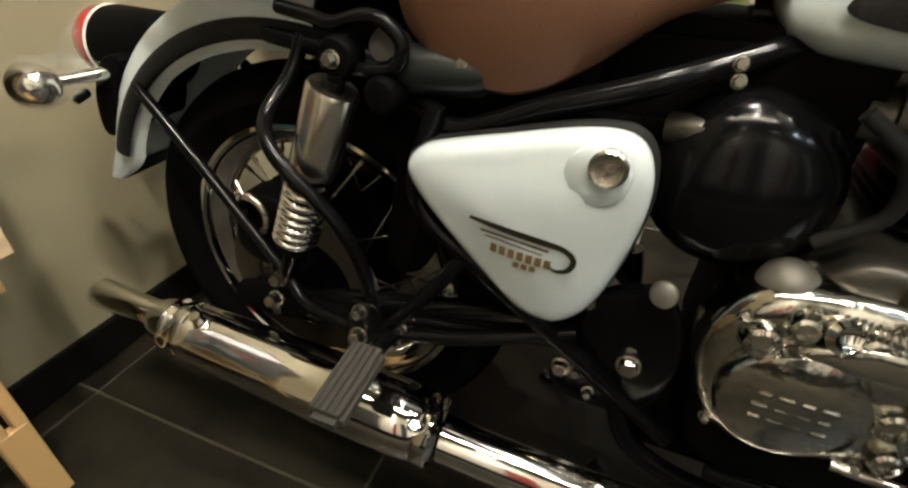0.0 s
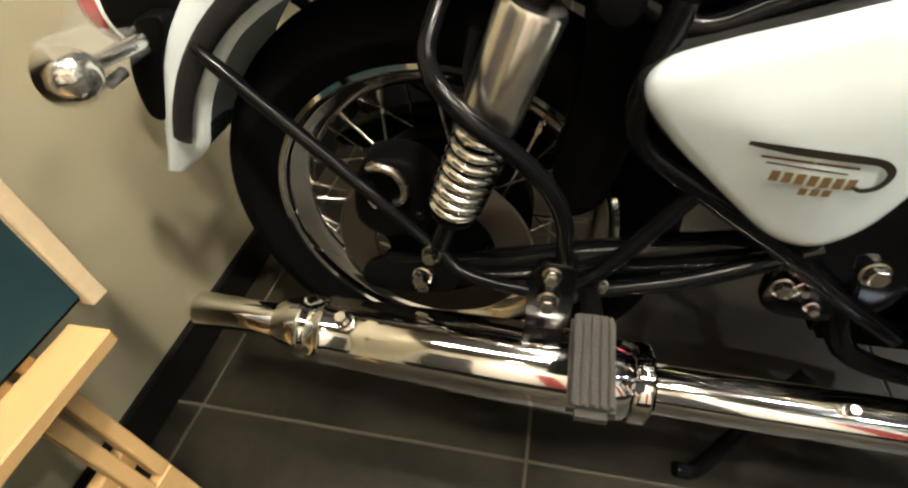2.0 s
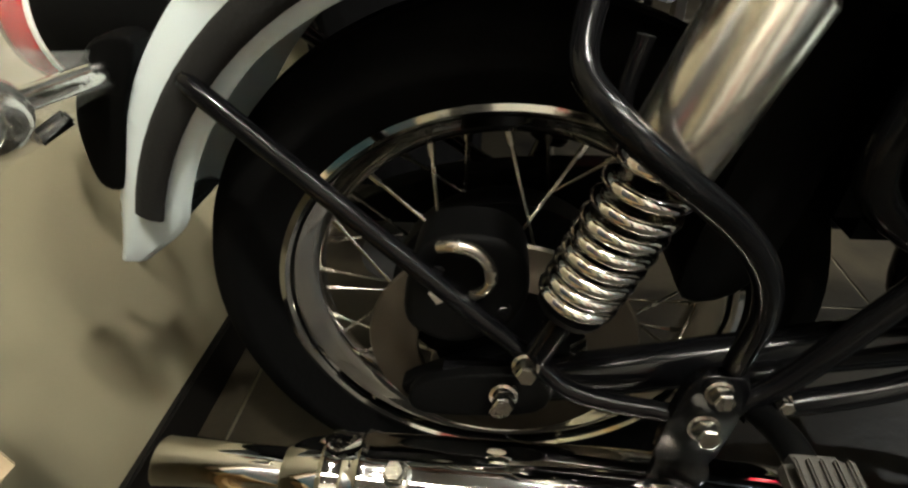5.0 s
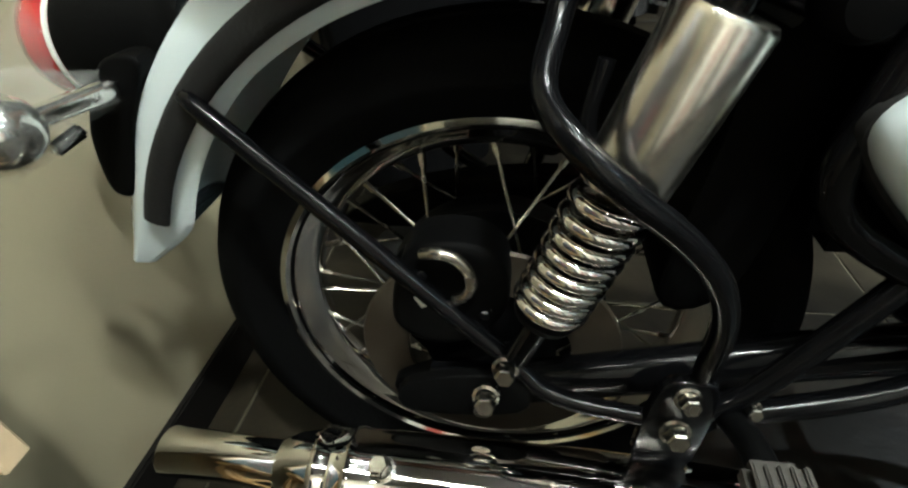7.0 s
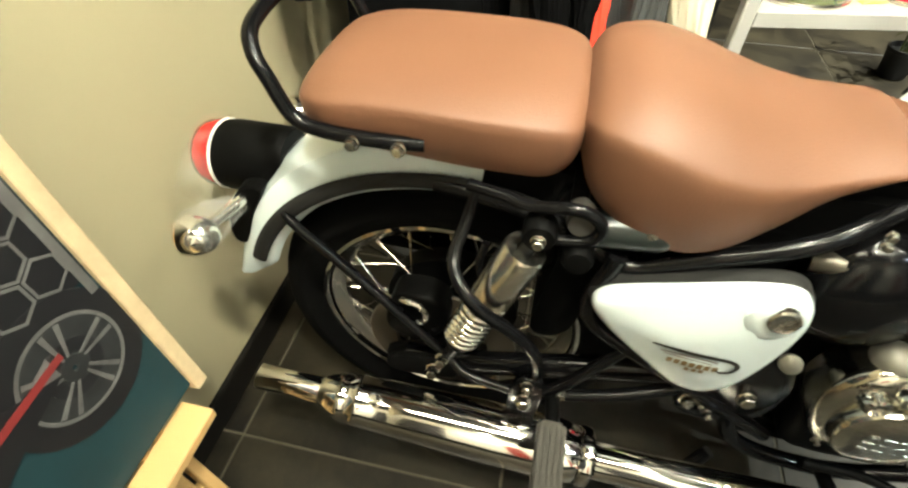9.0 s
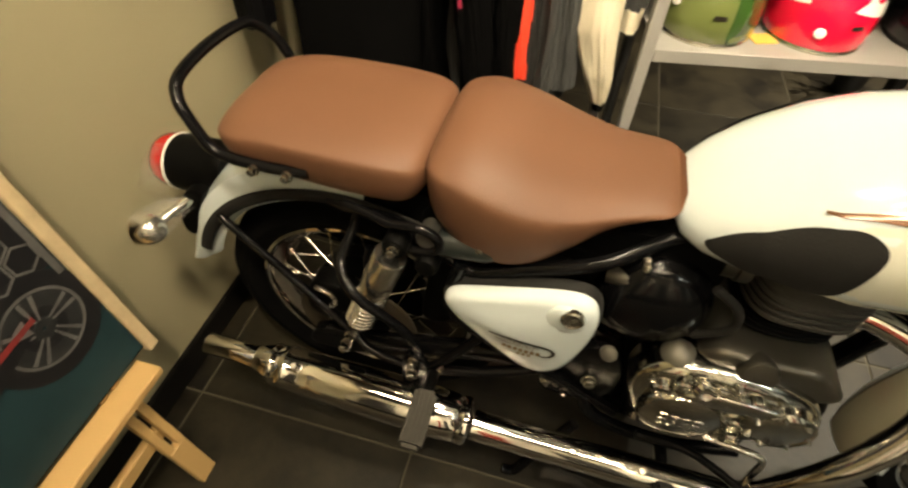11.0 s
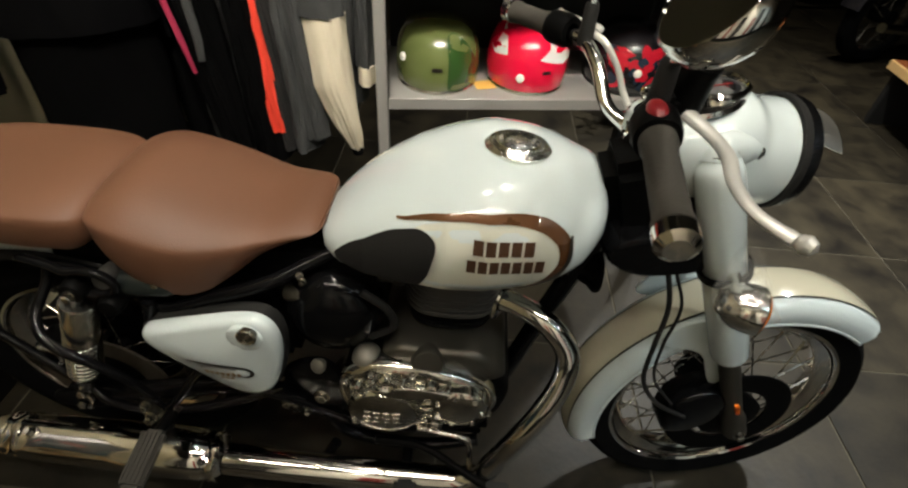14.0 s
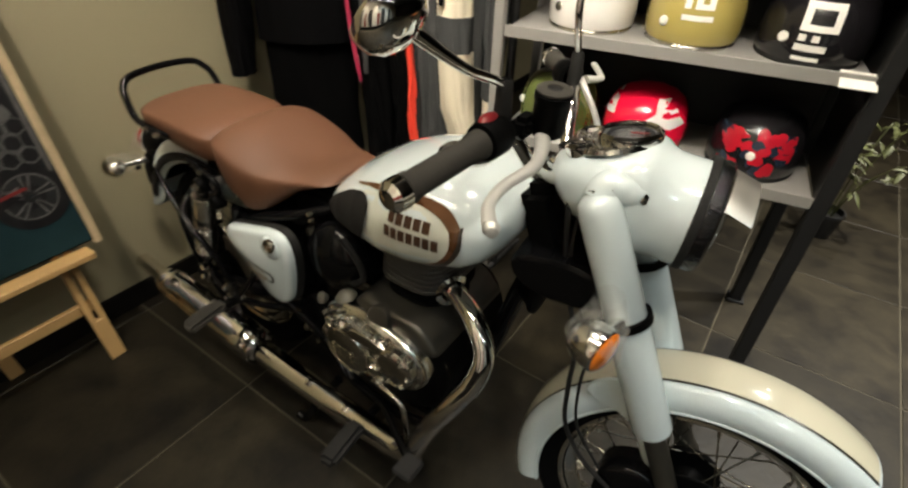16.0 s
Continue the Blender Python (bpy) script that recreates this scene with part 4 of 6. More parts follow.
part("kick_lever", tube([(0.69, -0.170, 0.392), (0.745, -0.180, 0.398), (0.778, -0.184, 0.396), (0.792, -0.186, 0.378), (0.797, -0.187, 0.33), (0.802, -0.190, 0.275)], 0.0062), CHROME, bike, "chrome lever")

# engine
case = part("crankcase", slab(outline([(0.565, 0.42), (0.578, 0.525), (0.605, 0.548), (0.65, 0.594), (0.71, 0.594), (0.785, 0.592), (0.826, 0.560), (0.850, 0.50), (0.86, 0.44), (0.82, 0.33), (0.70, 0.27), (0.58, 0.285)]), 0.13, -0.125, 0.006, 3, 0.02), SATIN, bike, "black engine crankcase")
part("upper_case", slab(outline([(0.595, 0.520), (0.612, 0.565), (0.645, 0.600), (0.71, 0.598), (0.785, 0.596), (0.826, 0.565), (0.838, 0.530), (0.72, 0.51)]), 0.12, -0.138, 0.004, 3, 0.015), CASE, case, "grey cast alloy upper case")
cov = part("timing_cover", slab(outline([(0.530, 0.457), (0.540, 0.520), (0.575, 0.554), (0.660, 0.565), (0.740, 0.551), (0.800, 0.520), (0.826, 0.465), (0.800, 0.413), (0.750, 0.394), (0.690, 0.371), (0.620, 0.352), (0.560, 0.377)], 6), -0.12, -0.187, 0.004, 5, 0.020), ALLOY, bike, "polished alloy timing cover")
part("round_cover", lathe([(0.066, -0.012), (0.066, 0.008), (0.062, 0.016), (0.052, 0.020), (0.03, 0.0235), (0, 0.025)], aim((0.618, -0.189, 0.446), (0, -1, 0.02)), 48), ALLOY, cov, "round polished cover with embossed lettering")
part("oil_cover", lathe([(0.052, -0.012), (0.052, 0.012), (0.046, 0.018), (0.030, 0.021), (0, 0.022)], aim((0.757, -0.188, 0.480), (0, -1, 0.02)), 40), ALLOY, cov)
for x, z, r in ((0.572, 0.507, 0.015), (0.598, 0.532, 0.012), (0.655, 0.528, 0.014), (0.705, 0.529, 0.012), (0.700, 0.452, 0.015), (0.715, 0.406, 0.013), (0.790, 0.505, 0.011)):
    part("cover_boss", lathe([(r * 1.3, -0.006), (r * 1.15, 0.006), (r, 0.012), (r * 0.7, 0.014), (r * 0.55, 0.009), (0, 0.009)], aim((x, -0.188, z), (0, -1, 0.15)), 20), ALLOY, cov)
part("bridge", slab(outline([(0.60, 0.514), (0.66, 0.536), (0.74, 0.528), (0.785, 0.503), (0.77, 0.488), (0.70, 0.508), (0.63, 0.500)]), -0.175, -0.203, 0.003, 3, 0.008), ALLOY, cov)
for k in range(4):
    for j in range(3):
        part("emboss_bar", box(0.011 + 0.003 * ((k + j) % 2), 0.003, 0.006, Matrix.Translation((0.590 + 0.018 * k, -0.2125, 0.462 - 0.015 * j)), 0.001), ALLOY, cov)
for a in np.linspace(0, 2 * math.pi, 7, endpoint=False):
    bolt(cov, (0.757 + 0.043 * math.cos(a), -0.204, 0.480 + 0.043 * math.sin(a)), (0, -1, 0), 0.0055, 0.008, STEEL, "cover_screw")
for x, z in ((0.552, 0.524), (0.60, 0.549), (0.67, 0.554), (0.735, 0.541), (0.79, 0.516), (0.812, 0.457), (0.56, 0.390), (0.70, 0.386)):
    bolt(cov, (x, -0.188, z), (0, -1, 0), 0.0065, 0.010, STEEL, "cover_screw")
part("oil_filler", lathe([(0.013, 0), (0.016, 0.004), (0.016, 0.014), (0.011, 0.020), (0.006, 0.017), (0, 0.017)], aim((0.625, -0.188, 0.532), (0.1, -1, 0.5)), 24), CHROME, cov)
part("oil_feed_spring", tube([(0.630 + 0.05 * k / 60, -0.200 + 0.005 * math.cos(k * 0.9), 0.552 - 0.008 * k / 60 + 0.005 * math.sin(k * 0.9)) for k in range(61)], 0.0016, 6, False), STEEL, cov)
cov.location = (0.008, 0.019, 0.014)
part("case_boss", lathe([(0.03, 0), (0.03, 0.03), (0.026, 0.036), (0, 0.038)], aim((0.70, -0.12, 0.568), (0.1, -1, 0.4)), 24), CASE, bike)
part("breather_dome", lathe([(0.028, -0.03), (0.0285, 0.004), (0.026, 0.016), (0.018, 0.026), (0.009, 0.030), (0, 0.031)], aim((0.594, -0.130, 0.554), (-0.1, -0.4, 1)), 28), DULLALLOY, bike, "dull pale domed cap")
part("neutral_switch", lathe([(0.009, 0), (0.015, 0.012), (0.014, 0.017), (0.009, 0.020), (0, 0.021)], aim((0.500, -0.116, 0.505), (-0.3, -1, 0.5)), 20), DULLALLOY, bike)
for x, z, r in ((0.488, 0.392, 0.0155), (0.412, 0.358, 0.013), (0.432, 0.360, 0.008), (0.452, 0.330, 0.008)):
    bolt(bike, (x, -0.118, z), (0, -1, 0.2), r, 0.014, STEEL, "engine_bolt")
part("engine_plate", slab(outline([(0.40, 0.33), (0.42, 0.46), (0.50, 0.50), (0.54, 0.42), (0.52, 0.32), (0.45, 0.30)]), -0.10, -0.115, 0, 2, 0.004), BLACK, bike)


def fin_plate(cx, z, hx, hy, h):
    """A cooling fin with a rounded plan."""
    ring = [(hx * math.copysign(abs(math.cos(a)) ** 0.6, math.cos(a)), hy * math.copysign(abs(math.sin(a)) ** 0.6, math.sin(a))) for a in np.linspace(0, 2 * math.pi, 36, endpoint=False)]
    return loft([[(cx + x * k, y * k, z + dz) for x, y in ring] for k, dz in ((0.985, 0), (1, h * 0.25), (1, h * 0.75), (0.985, h))])


for k in range(3):
    part("cylinder_fin", fin_plate(0.735, 0.610 + 0.011 * k, 0.078, 0.092, 0.004), SATIN, bike)
for k in range(7):
    part("head_fin", fin_plate(0.735 + 0.001 * k, 0.655 + 0.0125 * k, 0.085, 0.106 - 0.001 * k, 0.0095), HEADGREY, bike)
part("head_core", fin_plate(0.737, 0.652, 0.080, 0.102, 0.095), HEADGREY, bike, "grey finned cylinder head")
part("cylinder_barrel", lathe([(0.068, 0), (0.068, 0.12)], Matrix.Translation((0.735, 0, 0.615)), 32), SATIN, bike, "black finned cylinder")
part("exhaust_flange", lathe([(0.026, 0), (0.038, 0.0), (0.038, 0.012), (0.026, 0.014)], aim((0.815, -0.047, 0.656), (0.85, -0.5, 0.0)), 24), CHROME, bike)
part("air_filter_box", lathe([(0.088, -0.10), (0.088, 0.0), (0.084, 0.020), (0.070, 0.038), (0.046, 0.049), (0, 0.054)], aim((0.530, -0.080, 0.632), (0, -1, 0.12)), 40), BLACK, bike, "glossy black round air filter box")
part("intake_hose", tube([(0.455, -0.09, 0.672), (0.49, -0.10, 0.677), (0.53, -0.09, 0.68)], 0.016), CASE, bike)
part("throttle_body", lathe([(0.026, -0.05), (0.026, 0.02), (0.03, 0.022), (0.03, 0.04), (0, 0.04)], aim((0.61, -0.04, 0.70), (1, 0, 0)), 24), CASE, bike)
part("wiring_hose", tube([(0.59, -0.12, 0.72), (0.63, -0.125, 0.69), (0.64, -0.12, 0.64), (0.60, -0.115, 0.60)], 0.007), RUBBER, bike)
part("ht_lead", tube([(0.80, -0.05, 0.77), (0.84, -0.075, 0.755), (0.885, -0.055, 0.775), (0.90, -0.02, 0.80)], 0.004), RUBBER, bike)
part("centre_stand", tube([(0.50, -0.12, 0.20), (0.44, -0.16, 0.10), (0.40, -0.185, 0.012), (0.37, -0.19, 0.012)], 0.012), BLACK, bike)
part("centre_stand", tube([(0.50, 0.12, 0.20), (0.44, 0.16, 0.10), (0.40, 0.185, 0.012), (0.37, 0.19, 0.012)], 0.012), BLACK, bike)
part("sump_plate", box(0.34, 0.17, 0.05, Matrix.Translation((0.67, 0, 0.24)), 0.015), SATIN, bike)

# front end


def front_section(a):
    return [(0.060, 0.298), (0.0630, 0.303), (0.0650, 0.316), (0.0645, 0.329), (0.057, 0.3435), (0.046, 0.351), (0.036, 0.3545), (0.018, 0.358), (0.0, 0.359)]


A0, A1 = radians(194), radians(52)
ARCH = FRONT + Vector((0.004, 0, -0.010))
front_guard = part("front_mudguard", mudguard(ARCH, A0, A1, front_section, 56, TURNED), WHITE, bike, "white front mudguard with a cream crown band")


def guard_band(y0, y1, lift):
    rings = []
    ys = np.linspace(y0, y1, 7)
    prof_y, prof_r = [-p[0] for p in front_section(0)] , [p[1] for p in front_section(0)]
    for a in np.linspace(A0 - 0.02, A1 + 0.02, 56):
        row = [(y, float(np.interp(-abs(y), prof_y, prof_r)) + lift) for y in ys]
        rings.append([ARCH + Vector((r * math.cos(a), y, r * math.sin(a))) for y, r in row])
    return steered(loft(rings, caps=False, closed=False))


part("crown_band", guard_band(-0.040, 0.040, 0.0010), CREAM, front_guard, "cream band on the crown")
for s in (-1, 1):
    part("pinstripe", guard_band(s * 0.0395, s * 0.0435, 0.0016), PINSTRIPE, front_guard)
for s in (-1, 1):
    part("rolled_edge", steered(tube([ARCH + Vector((0.300 * math.cos(a), s * 0.0615, 0.300 * math.sin(a))) for a in np.linspace(A0, A1, 40)], 0.0035, 8, False)), WHITE, front_guard)
    part("guard_brace", steered(slab(outline([(FRONT.x - 0.235, 0.575), (FRONT.x - 0.215, 0.62), (FRONT.x - 0.165, 0.635), (FRONT.x - 0.115, 0.60), (FRONT.x - 0.075, 0.47), (FRONT.x - 0.10, 0.455), (FRONT.x - 0.15, 0.545)]), s * 0.068, s * 0.074, 0, 2, 0.003)), WHITE, front_guard)


def leg(k, y):
    return HEAD + 0.05 * AHEAD + k * DOWN + Vector((0, y, 0))


for s in (-1, 1):
    y = s * 0.093
    fork = part("fork_leg", steered(tube([leg(0.045, y), leg(0.70, y)], 0.0175, 20, False)), CHROME, bike, "front fork leg")
    part("upper_shroud", steered(lathe([(0.0, 0.034), (0.018, 0.036), (0.029, 0.045), (0.033, 0.060), (0.034, 0.243), (0.032, 0.247), (0.02, 0.247)], aim(leg(0, y), DOWN), 32)), WHITE, fork, "white upper fork shroud")
    part("shroud_ring", steered(lathe([(0.030, 0.243), (0.0365, 0.243), (0.0365, 0.253), (0.030, 0.253)], aim(leg(0, y), DOWN), 32, closed=True)), BLACK, fork)
    part("lower_shroud", steered(lathe([(0.02, 0.248), (0.033, 0.249), (0.0345, 0.255), (0.0345, 0.472), (0.033, 0.480), (0.017, 0.481)], aim(leg(0, y), DOWN), 32)), WHITE, fork, "white lower fork shroud")
    part("slider", steered(lathe([(0.014, 0.475), (0.019, 0.476), (0.0195, 0.48), (0.020, 0.70), (0.026, 0.72), (0.026, 0.775), (0.015, 0.785), (0, 0.786)], aim(leg(0, y), DOWN), 28)), CASE, fork, "dull grey slider")
    part("cap_bolt", steered(lathe([(0.0, 0.028), (0.010, 0.028), (0.011, 0.034), (0.011, 0.040)], aim(leg(0, y), DOWN), 6)), STEEL, fork)
    part("reflector", steered(box(0.036, 0.008, 0.020, aim(leg(0.650, s * 0.114), DOWN) @ Matrix.Rotation(radians(90), 4, "Y"), 0.004)), AMBER, fork, "orange side reflector")
    bolt(bike, TURNED @ leg(0.757, s * 0.115), TURNED.to_3x3() @ Vector((0, s, 0)), 0.012, 0.014, STEEL, "axle_nut")
    part("fork_clamp", steered(lathe([(0.036, -0.008), (0.041, -0.007), (0.041, 0.007), (0.036, 0.008)], aim(leg(0.248, y), DOWN), 28, closed=True)), SATIN, fork)
part("lower_yoke", steered(slab(outline([(0.99, 0.80), (1.0, 0.84), (1.10, 0.85), (1.16, 0.82), (1.15, 0.78), (1.05, 0.77)]), 0.10, -0.10, 0, 2, 0.01)), BLACK, bike)
part("steering_stem", steered(tube([HEAD - 0.02 * DOWN, HEAD + 0.21 * DOWN], 0.022, 16, False)), BLACK, bike)
part("front_axle", steered(tube([leg(0.757, -0.11), leg(0.757, 0.11)], 0.010, 12, False)), STEEL, bike)
fd = steered(lathe([(0.085, -0.0025), (0.138, -0.0025), (0.14, 0), (0.138, 0.0025), (0.085, 0.0025)], Matrix.Translation(FRONT + Vector((0, -0.066, 0))) @ Matrix.Rotation(radians(90), 4, "X"), 48, closed=True))
part("front_brake_disc", fd, SATIN, bike, "dark front brake disc")
part("front_caliper", steered(slab(outline([(FRONT.x - 0.17, 0.33), (FRONT.x - 0.165, 0.42), (FRONT.x - 0.11, 0.455), (FRONT.x - 0.06, 0.43), (FRONT.x - 0.06, 0.37), (FRONT.x - 0.11, 0.32)]), -0.045, -0.105, 0.004, 3, 0.01)), BLACK, bike, "black front brake caliper")
part("front_brake_hose", tube([(1.03, -0.050, 0.96), (1.045, -0.060, 0.86), (1.070, -0.075, 0.79), (1.100, -0.080, 0.70), (1.106, -0.085, 0.60), (1.118, -0.088, 0.50), (1.165, -0.092, 0.43), (1.23, -0.10, 0.40)], 0.0045), RUBBER, bike, "black brake hose")
part("cable", tube([(1.05, -0.04, 0.98), (1.052, -0.055, 0.86), (1.090, -0.070, 0.775), (1.122, -0.078, 0.70), (1.124, -0.080, 0.60), (1.140, -0.082, 0.50), (1.20, -0.085, 0.42)], 0.003), RUBBER, bike)

# headlamp nacelle: rings along the lamp's axis
AX = Vector((1, 0, -0.06)).normalized()
NAC = []
for x, w, top, low, sq in ((1.012, 0.030, 0.992, 0.962, 2.0), (1.018, 0.052, 1.000, 0.945, 2.2), (1.032, 0.070, 1.007, 0.925, 2.6), (1.060, 0.083, 1.016, 0.900, 3.0), (1.095, 0.089, 1.027, 0.884, 3.0), (1.130, 0.089, 1.037, 0.874, 2.9), (1.152, 0.088, 1.042, 0.868, 2.7), (1.164, 0.087, 1.039, 0.865, 2.4), (1.176, 0.0855, 1.032, 0.8625, 2.1), (1.190, 0.084, 1.0275, 0.861, 2.0), (1.215, 0.083, 1.025, 0.859, 2.0), (1.236, 0.082, 1.023, 0.859, 2.0)):
    mid, ring = (top + low) / 2, []
    for a in np.linspace(0, 2 * math.pi, 48, endpoint=False):
        c, z = math.cos(a), math.sin(a)
        narrow = 1.0 if z > 0 else 1.0 - 0.30 * (-z) * max(0.0, min(1.0, (1.17 - x) / 0.1))
        ring.append((x, w * narrow * math.copysign(abs(c) ** (2 / sq), c), mid + (top - low) / 2 * math.copysign(abs(z) ** (2 / sq), z)))
    NAC.append(ring)
nac = part("headlamp_nacelle", steered(loft(NAC)), WHITE, bike, "white headlamp nacelle")
dash_m = aim(Vector((1.088, 0, 1.0285)), (-0.26, 0, 1))
dash = lathe([(0.0, 0.004), (0.03, 0.004), (0.05, 0.003), (0.058, 0.001), (0.060, -0.006)], dash_m @ Matrix.Diagonal((1.05, 1.12, 1, 1)), 40)
part("dash_plate", steered(dash), CREASED, nac, "shiny creased film over the dash")
for s in (-1, 1):
    part("nacelle_wing", steered(tube([leg(0.052, s * 0.084), Vector((1.110, s * 0.072, 0.984)), Vector((1.138, s * 0.069, 0.983)), Vector((1.158, s * 0.068, 0.981))], [0.028, 0.028, 0.025, 0.019], 20)), WHITE, nac)
    part("pilot_lamp", steered(lathe([(0.012, -0.006), (0.0125, 0.001), (0.009, 0.006), (0, 0.008)], aim(Vector((1.160, s * 0.076, 0.981)), (1, s * 0.1, 0)), 16)), CHROME, nac)
lm = aim(Vector((1.165, 0, 0.947)) + 0.070 * AX, AX)
PEAK = material("brushed_chrome", (0.80, 0.77, 0.70), 0.40, 1.0, vary=0.1, scale=50, bump=0.1)
part("lamp_rim", steered(lathe([(0.080, 0.0), (0.0855, 0.001), (0.087, 0.012), (0.085, 0.020), (0.078, 0.024), (0.073, 0.020)], lm, 56)), CRINKLE, nac, "black sparkling headlamp rim")
part("rim_gasket", steered(lathe([(0.082, -0.010), (0.088, -0.009), (0.088, 0.002), (0.082, 0.003)], lm, 56, closed=True)), RUBBER, nac)
part("reflector_bowl", steered(lathe([(0.073, 0.018), (0.053, -0.02), (0.03, -0.04), (0, -0.045)], lm, 40)), CHROME, nac)
lens = part("lamp_lens", steered(lathe([(0.075, 0.019), (0.06, 0.027), (0.035, 0.033), (0, 0.035)], lm, 40)), material("lamp_glass", (0.95, 0.95, 0.95), 0.05, vary=0.02, trans=1.0, ior=1.45), nac, "clear headlamp glass")
lens.visible_shadow = False
# chrome peak over the lamp
rings = []
for f, drop in ((0.014, 0.0), (0.030, 0.003), (0.047, 0.008), (0.064, 0.013)):
    arc = [radians(v) for v in np.linspace(36, 144, 30)]
    out = [lm @ Vector((0, 0, f)) + Vector((0, r * math.cos(a), r * math.sin(a) - drop)) for r, a in [(0.080, a) for a in arc] + [(0.078, a) for a in arc[::-1]]]
    rings.append(out)
part("lamp_peak", steered(loft(rings)), PEAK, nac, "brushed chrome headlamp peak")

# instruments
sp = aim(Vector((1.112, 0.0, 1.036)), (-0.16, 0, 1))
speedo = part("speedometer", steered(lathe([(0.030, -0.02), (0.044, -0.012), (0.0475, 0.0), (0.0475, 0.008), (0.043, 0.012), (0.040, 0.009)], sp, 40)), CHROME, bike, "round chrome-rimmed speedometer")
part("dial", steered(lathe([(0, 0.004), (0.041, 0.004)], sp, 40)), DIAL, speedo)
part("dial_ring", steered(lathe([(0.028, 0.0045), (0.034, 0.0055), (0.034, 0.0045)], sp, 40)), PRINTBLACK, speedo)
part("needle", steered(box(0.0016, 0.026, 0.0015, sp @ Matrix.Translation((0, 0.013, 0.0065)), 0)), REDSWITCH, speedo)
for k in range(9):
    a = radians(-30 + 30 * k)
    part("dial_bar", steered(box(0.002, 0.007, 0.001, sp @ Matrix.Rotation(a, 4, "Z") @ Matrix.Translation((0, 0.0245, 0.0055)), 0)), PRINTBLACK, speedo)
for y in (-0.045, 0.045):
    part("ignition_dial" if y < 0 else "ammeter", steered(lathe([(0.021, -0.012), (0.023, 0.0), (0.023, 0.005), (0.019, 0.007), (0.017, 0.005), (0, 0.006)], aim(Vector((1.050, y * 0.75, 1.016)), (-0.30, 0, 1)), 28)), CHROME, bike)

# handlebar, grips, levers and mirrors
bar = part("handlebar", tube([(0.928, -0.318, 1.053), (0.940, -0.17, 1.062), (0.956, -0.115, 1.055), (0.985, -0.075, 0.99), (0.995, 0.0, 0.955), (0.985, 0.06, 0.952), (0.953, 0.10, 0.970), (0.932, 0.150, 1.018), (0.901, 0.209, 1.034), (0.800, 0.335, 1.026)], 0.0113, 16), CHROME, bike, "chrome handlebar")
for g0, g1, s in (((0.9275, -0.312, 1.053), (0.942, -0.172, 1.062), -1), ((0.806, 0.327, 1.027), (0.868, 0.250, 1.033), 1)):
    d = Vector(g1) - Vector(g0)
    L = d.length
    part("grip", lathe([(0.0125, 0), (0.0195, 0.002), (0.020, 0.01), (0.0180, 0.016), (0.0180, L - 0.02), (0.0205, L - 0.014), (0.0205, L)], aim(g0, d), 24), FOOTPAD, bar, "dark grey rubber grip")
    part("bar_end", lathe([(0, -0.026), (0.013, -0.025), (0.0205, -0.018), (0.021, -0.002), (0.014, 0.002)], aim(g0, d), 24), CHROME, bar, "chrome bar-end weight")
    hs = part("switch_housing", lathe([(0.016, 0), (0.026, 0.002), (0.0275, 0.010), (0.0275, 0.036), (0.024, 0.046), (0.015, 0.048)], aim(g1, d), 24), SATIN, bar, "black switch housing")
    if s < 0:
        part("stop_switch", lathe([(0.014, -0.006), (0.014, 0.001), (0.011, 0.005), (0.005, 0.007), (0, 0.0075)], aim(Vector(g1) + d.normalized() * 0.022 + Vector((-0.006, 0, 0.025)), (-0.2, 0, 1)) @ Matrix.Diagonal((1.3, 0.8, 1, 1)), 20), REDSWITCH, hs, "red engine stop switch")
mc = part("brake_reservoir", lathe([(0.0, -0.03), (0.022, -0.03), (0.024, -0.024), (0.024, 0.018), (0.0255, 0.020), (0.0255, 0.028), (0.023, 0.030), (0, 0.031)], aim((0.993, -0.080, 1.088), (0.08, -0.05, 1)), 32), SATIN, bike, "round black brake fluid reservoir")
part("reservoir_cap_ring", lathe([(0.008, 0.030), (0.010, 0.033), (0.006, 0.034), (0, 0.034)], aim((0.993, -0.080, 1.088), (0.08, -0.05, 1)), 20), RUBBER, mc)
part("reservoir_cap", lathe([(0.0225, 0.0302), (0.0245, 0.031), (0.0245, 0.0335), (0.022, 0.035), (0.011, 0.0355), (0.010, 0.0335)], aim((0.993, -0.080, 1.088), (0.08, -0.05, 1)), 32), FOOTPAD, mc, "dull grey cap")
part("clamp_block", box(0.03, 0.04, 0.03, Matrix.Translation((0.965, -0.095, 1.068)), 0.008), SATIN, bike)
part("brake_lever", tube([(0.995, -0.100, 1.060), (1.012, -0.135, 1.056), (1.020, -0.175, 1.053), (1.012, -0.225, 1.050), (1.018, -0.27, 1.048), (1.040, -0.305, 1.048)], [0.011, 0.0095, 0.009, 0.008, 0.0075, 0.009], 12, flat=0.7), SATINALLOY, bike, "silver brake lever")
part("lever_ball", lathe([(0, -0.010), (0.007, -0.007), (0.010, 0), (0.007, 0.007), (0, 0.010)], aim((1.046, -0.311, 1.049), (0.6, -0.8, 0)), 16), SATINALLOY, bike)
part("clutch_lever", tube([(0.930, 0.205, 1.043), (0.945, 0.235, 1.04), (0.925, 0.285, 1.033), (0.89, 0.345, 1.028)], [0.010, 0.0075, 0.0065, 0.007], 12, flat=0.7), SATINALLOY, bike, "silver clutch lever")
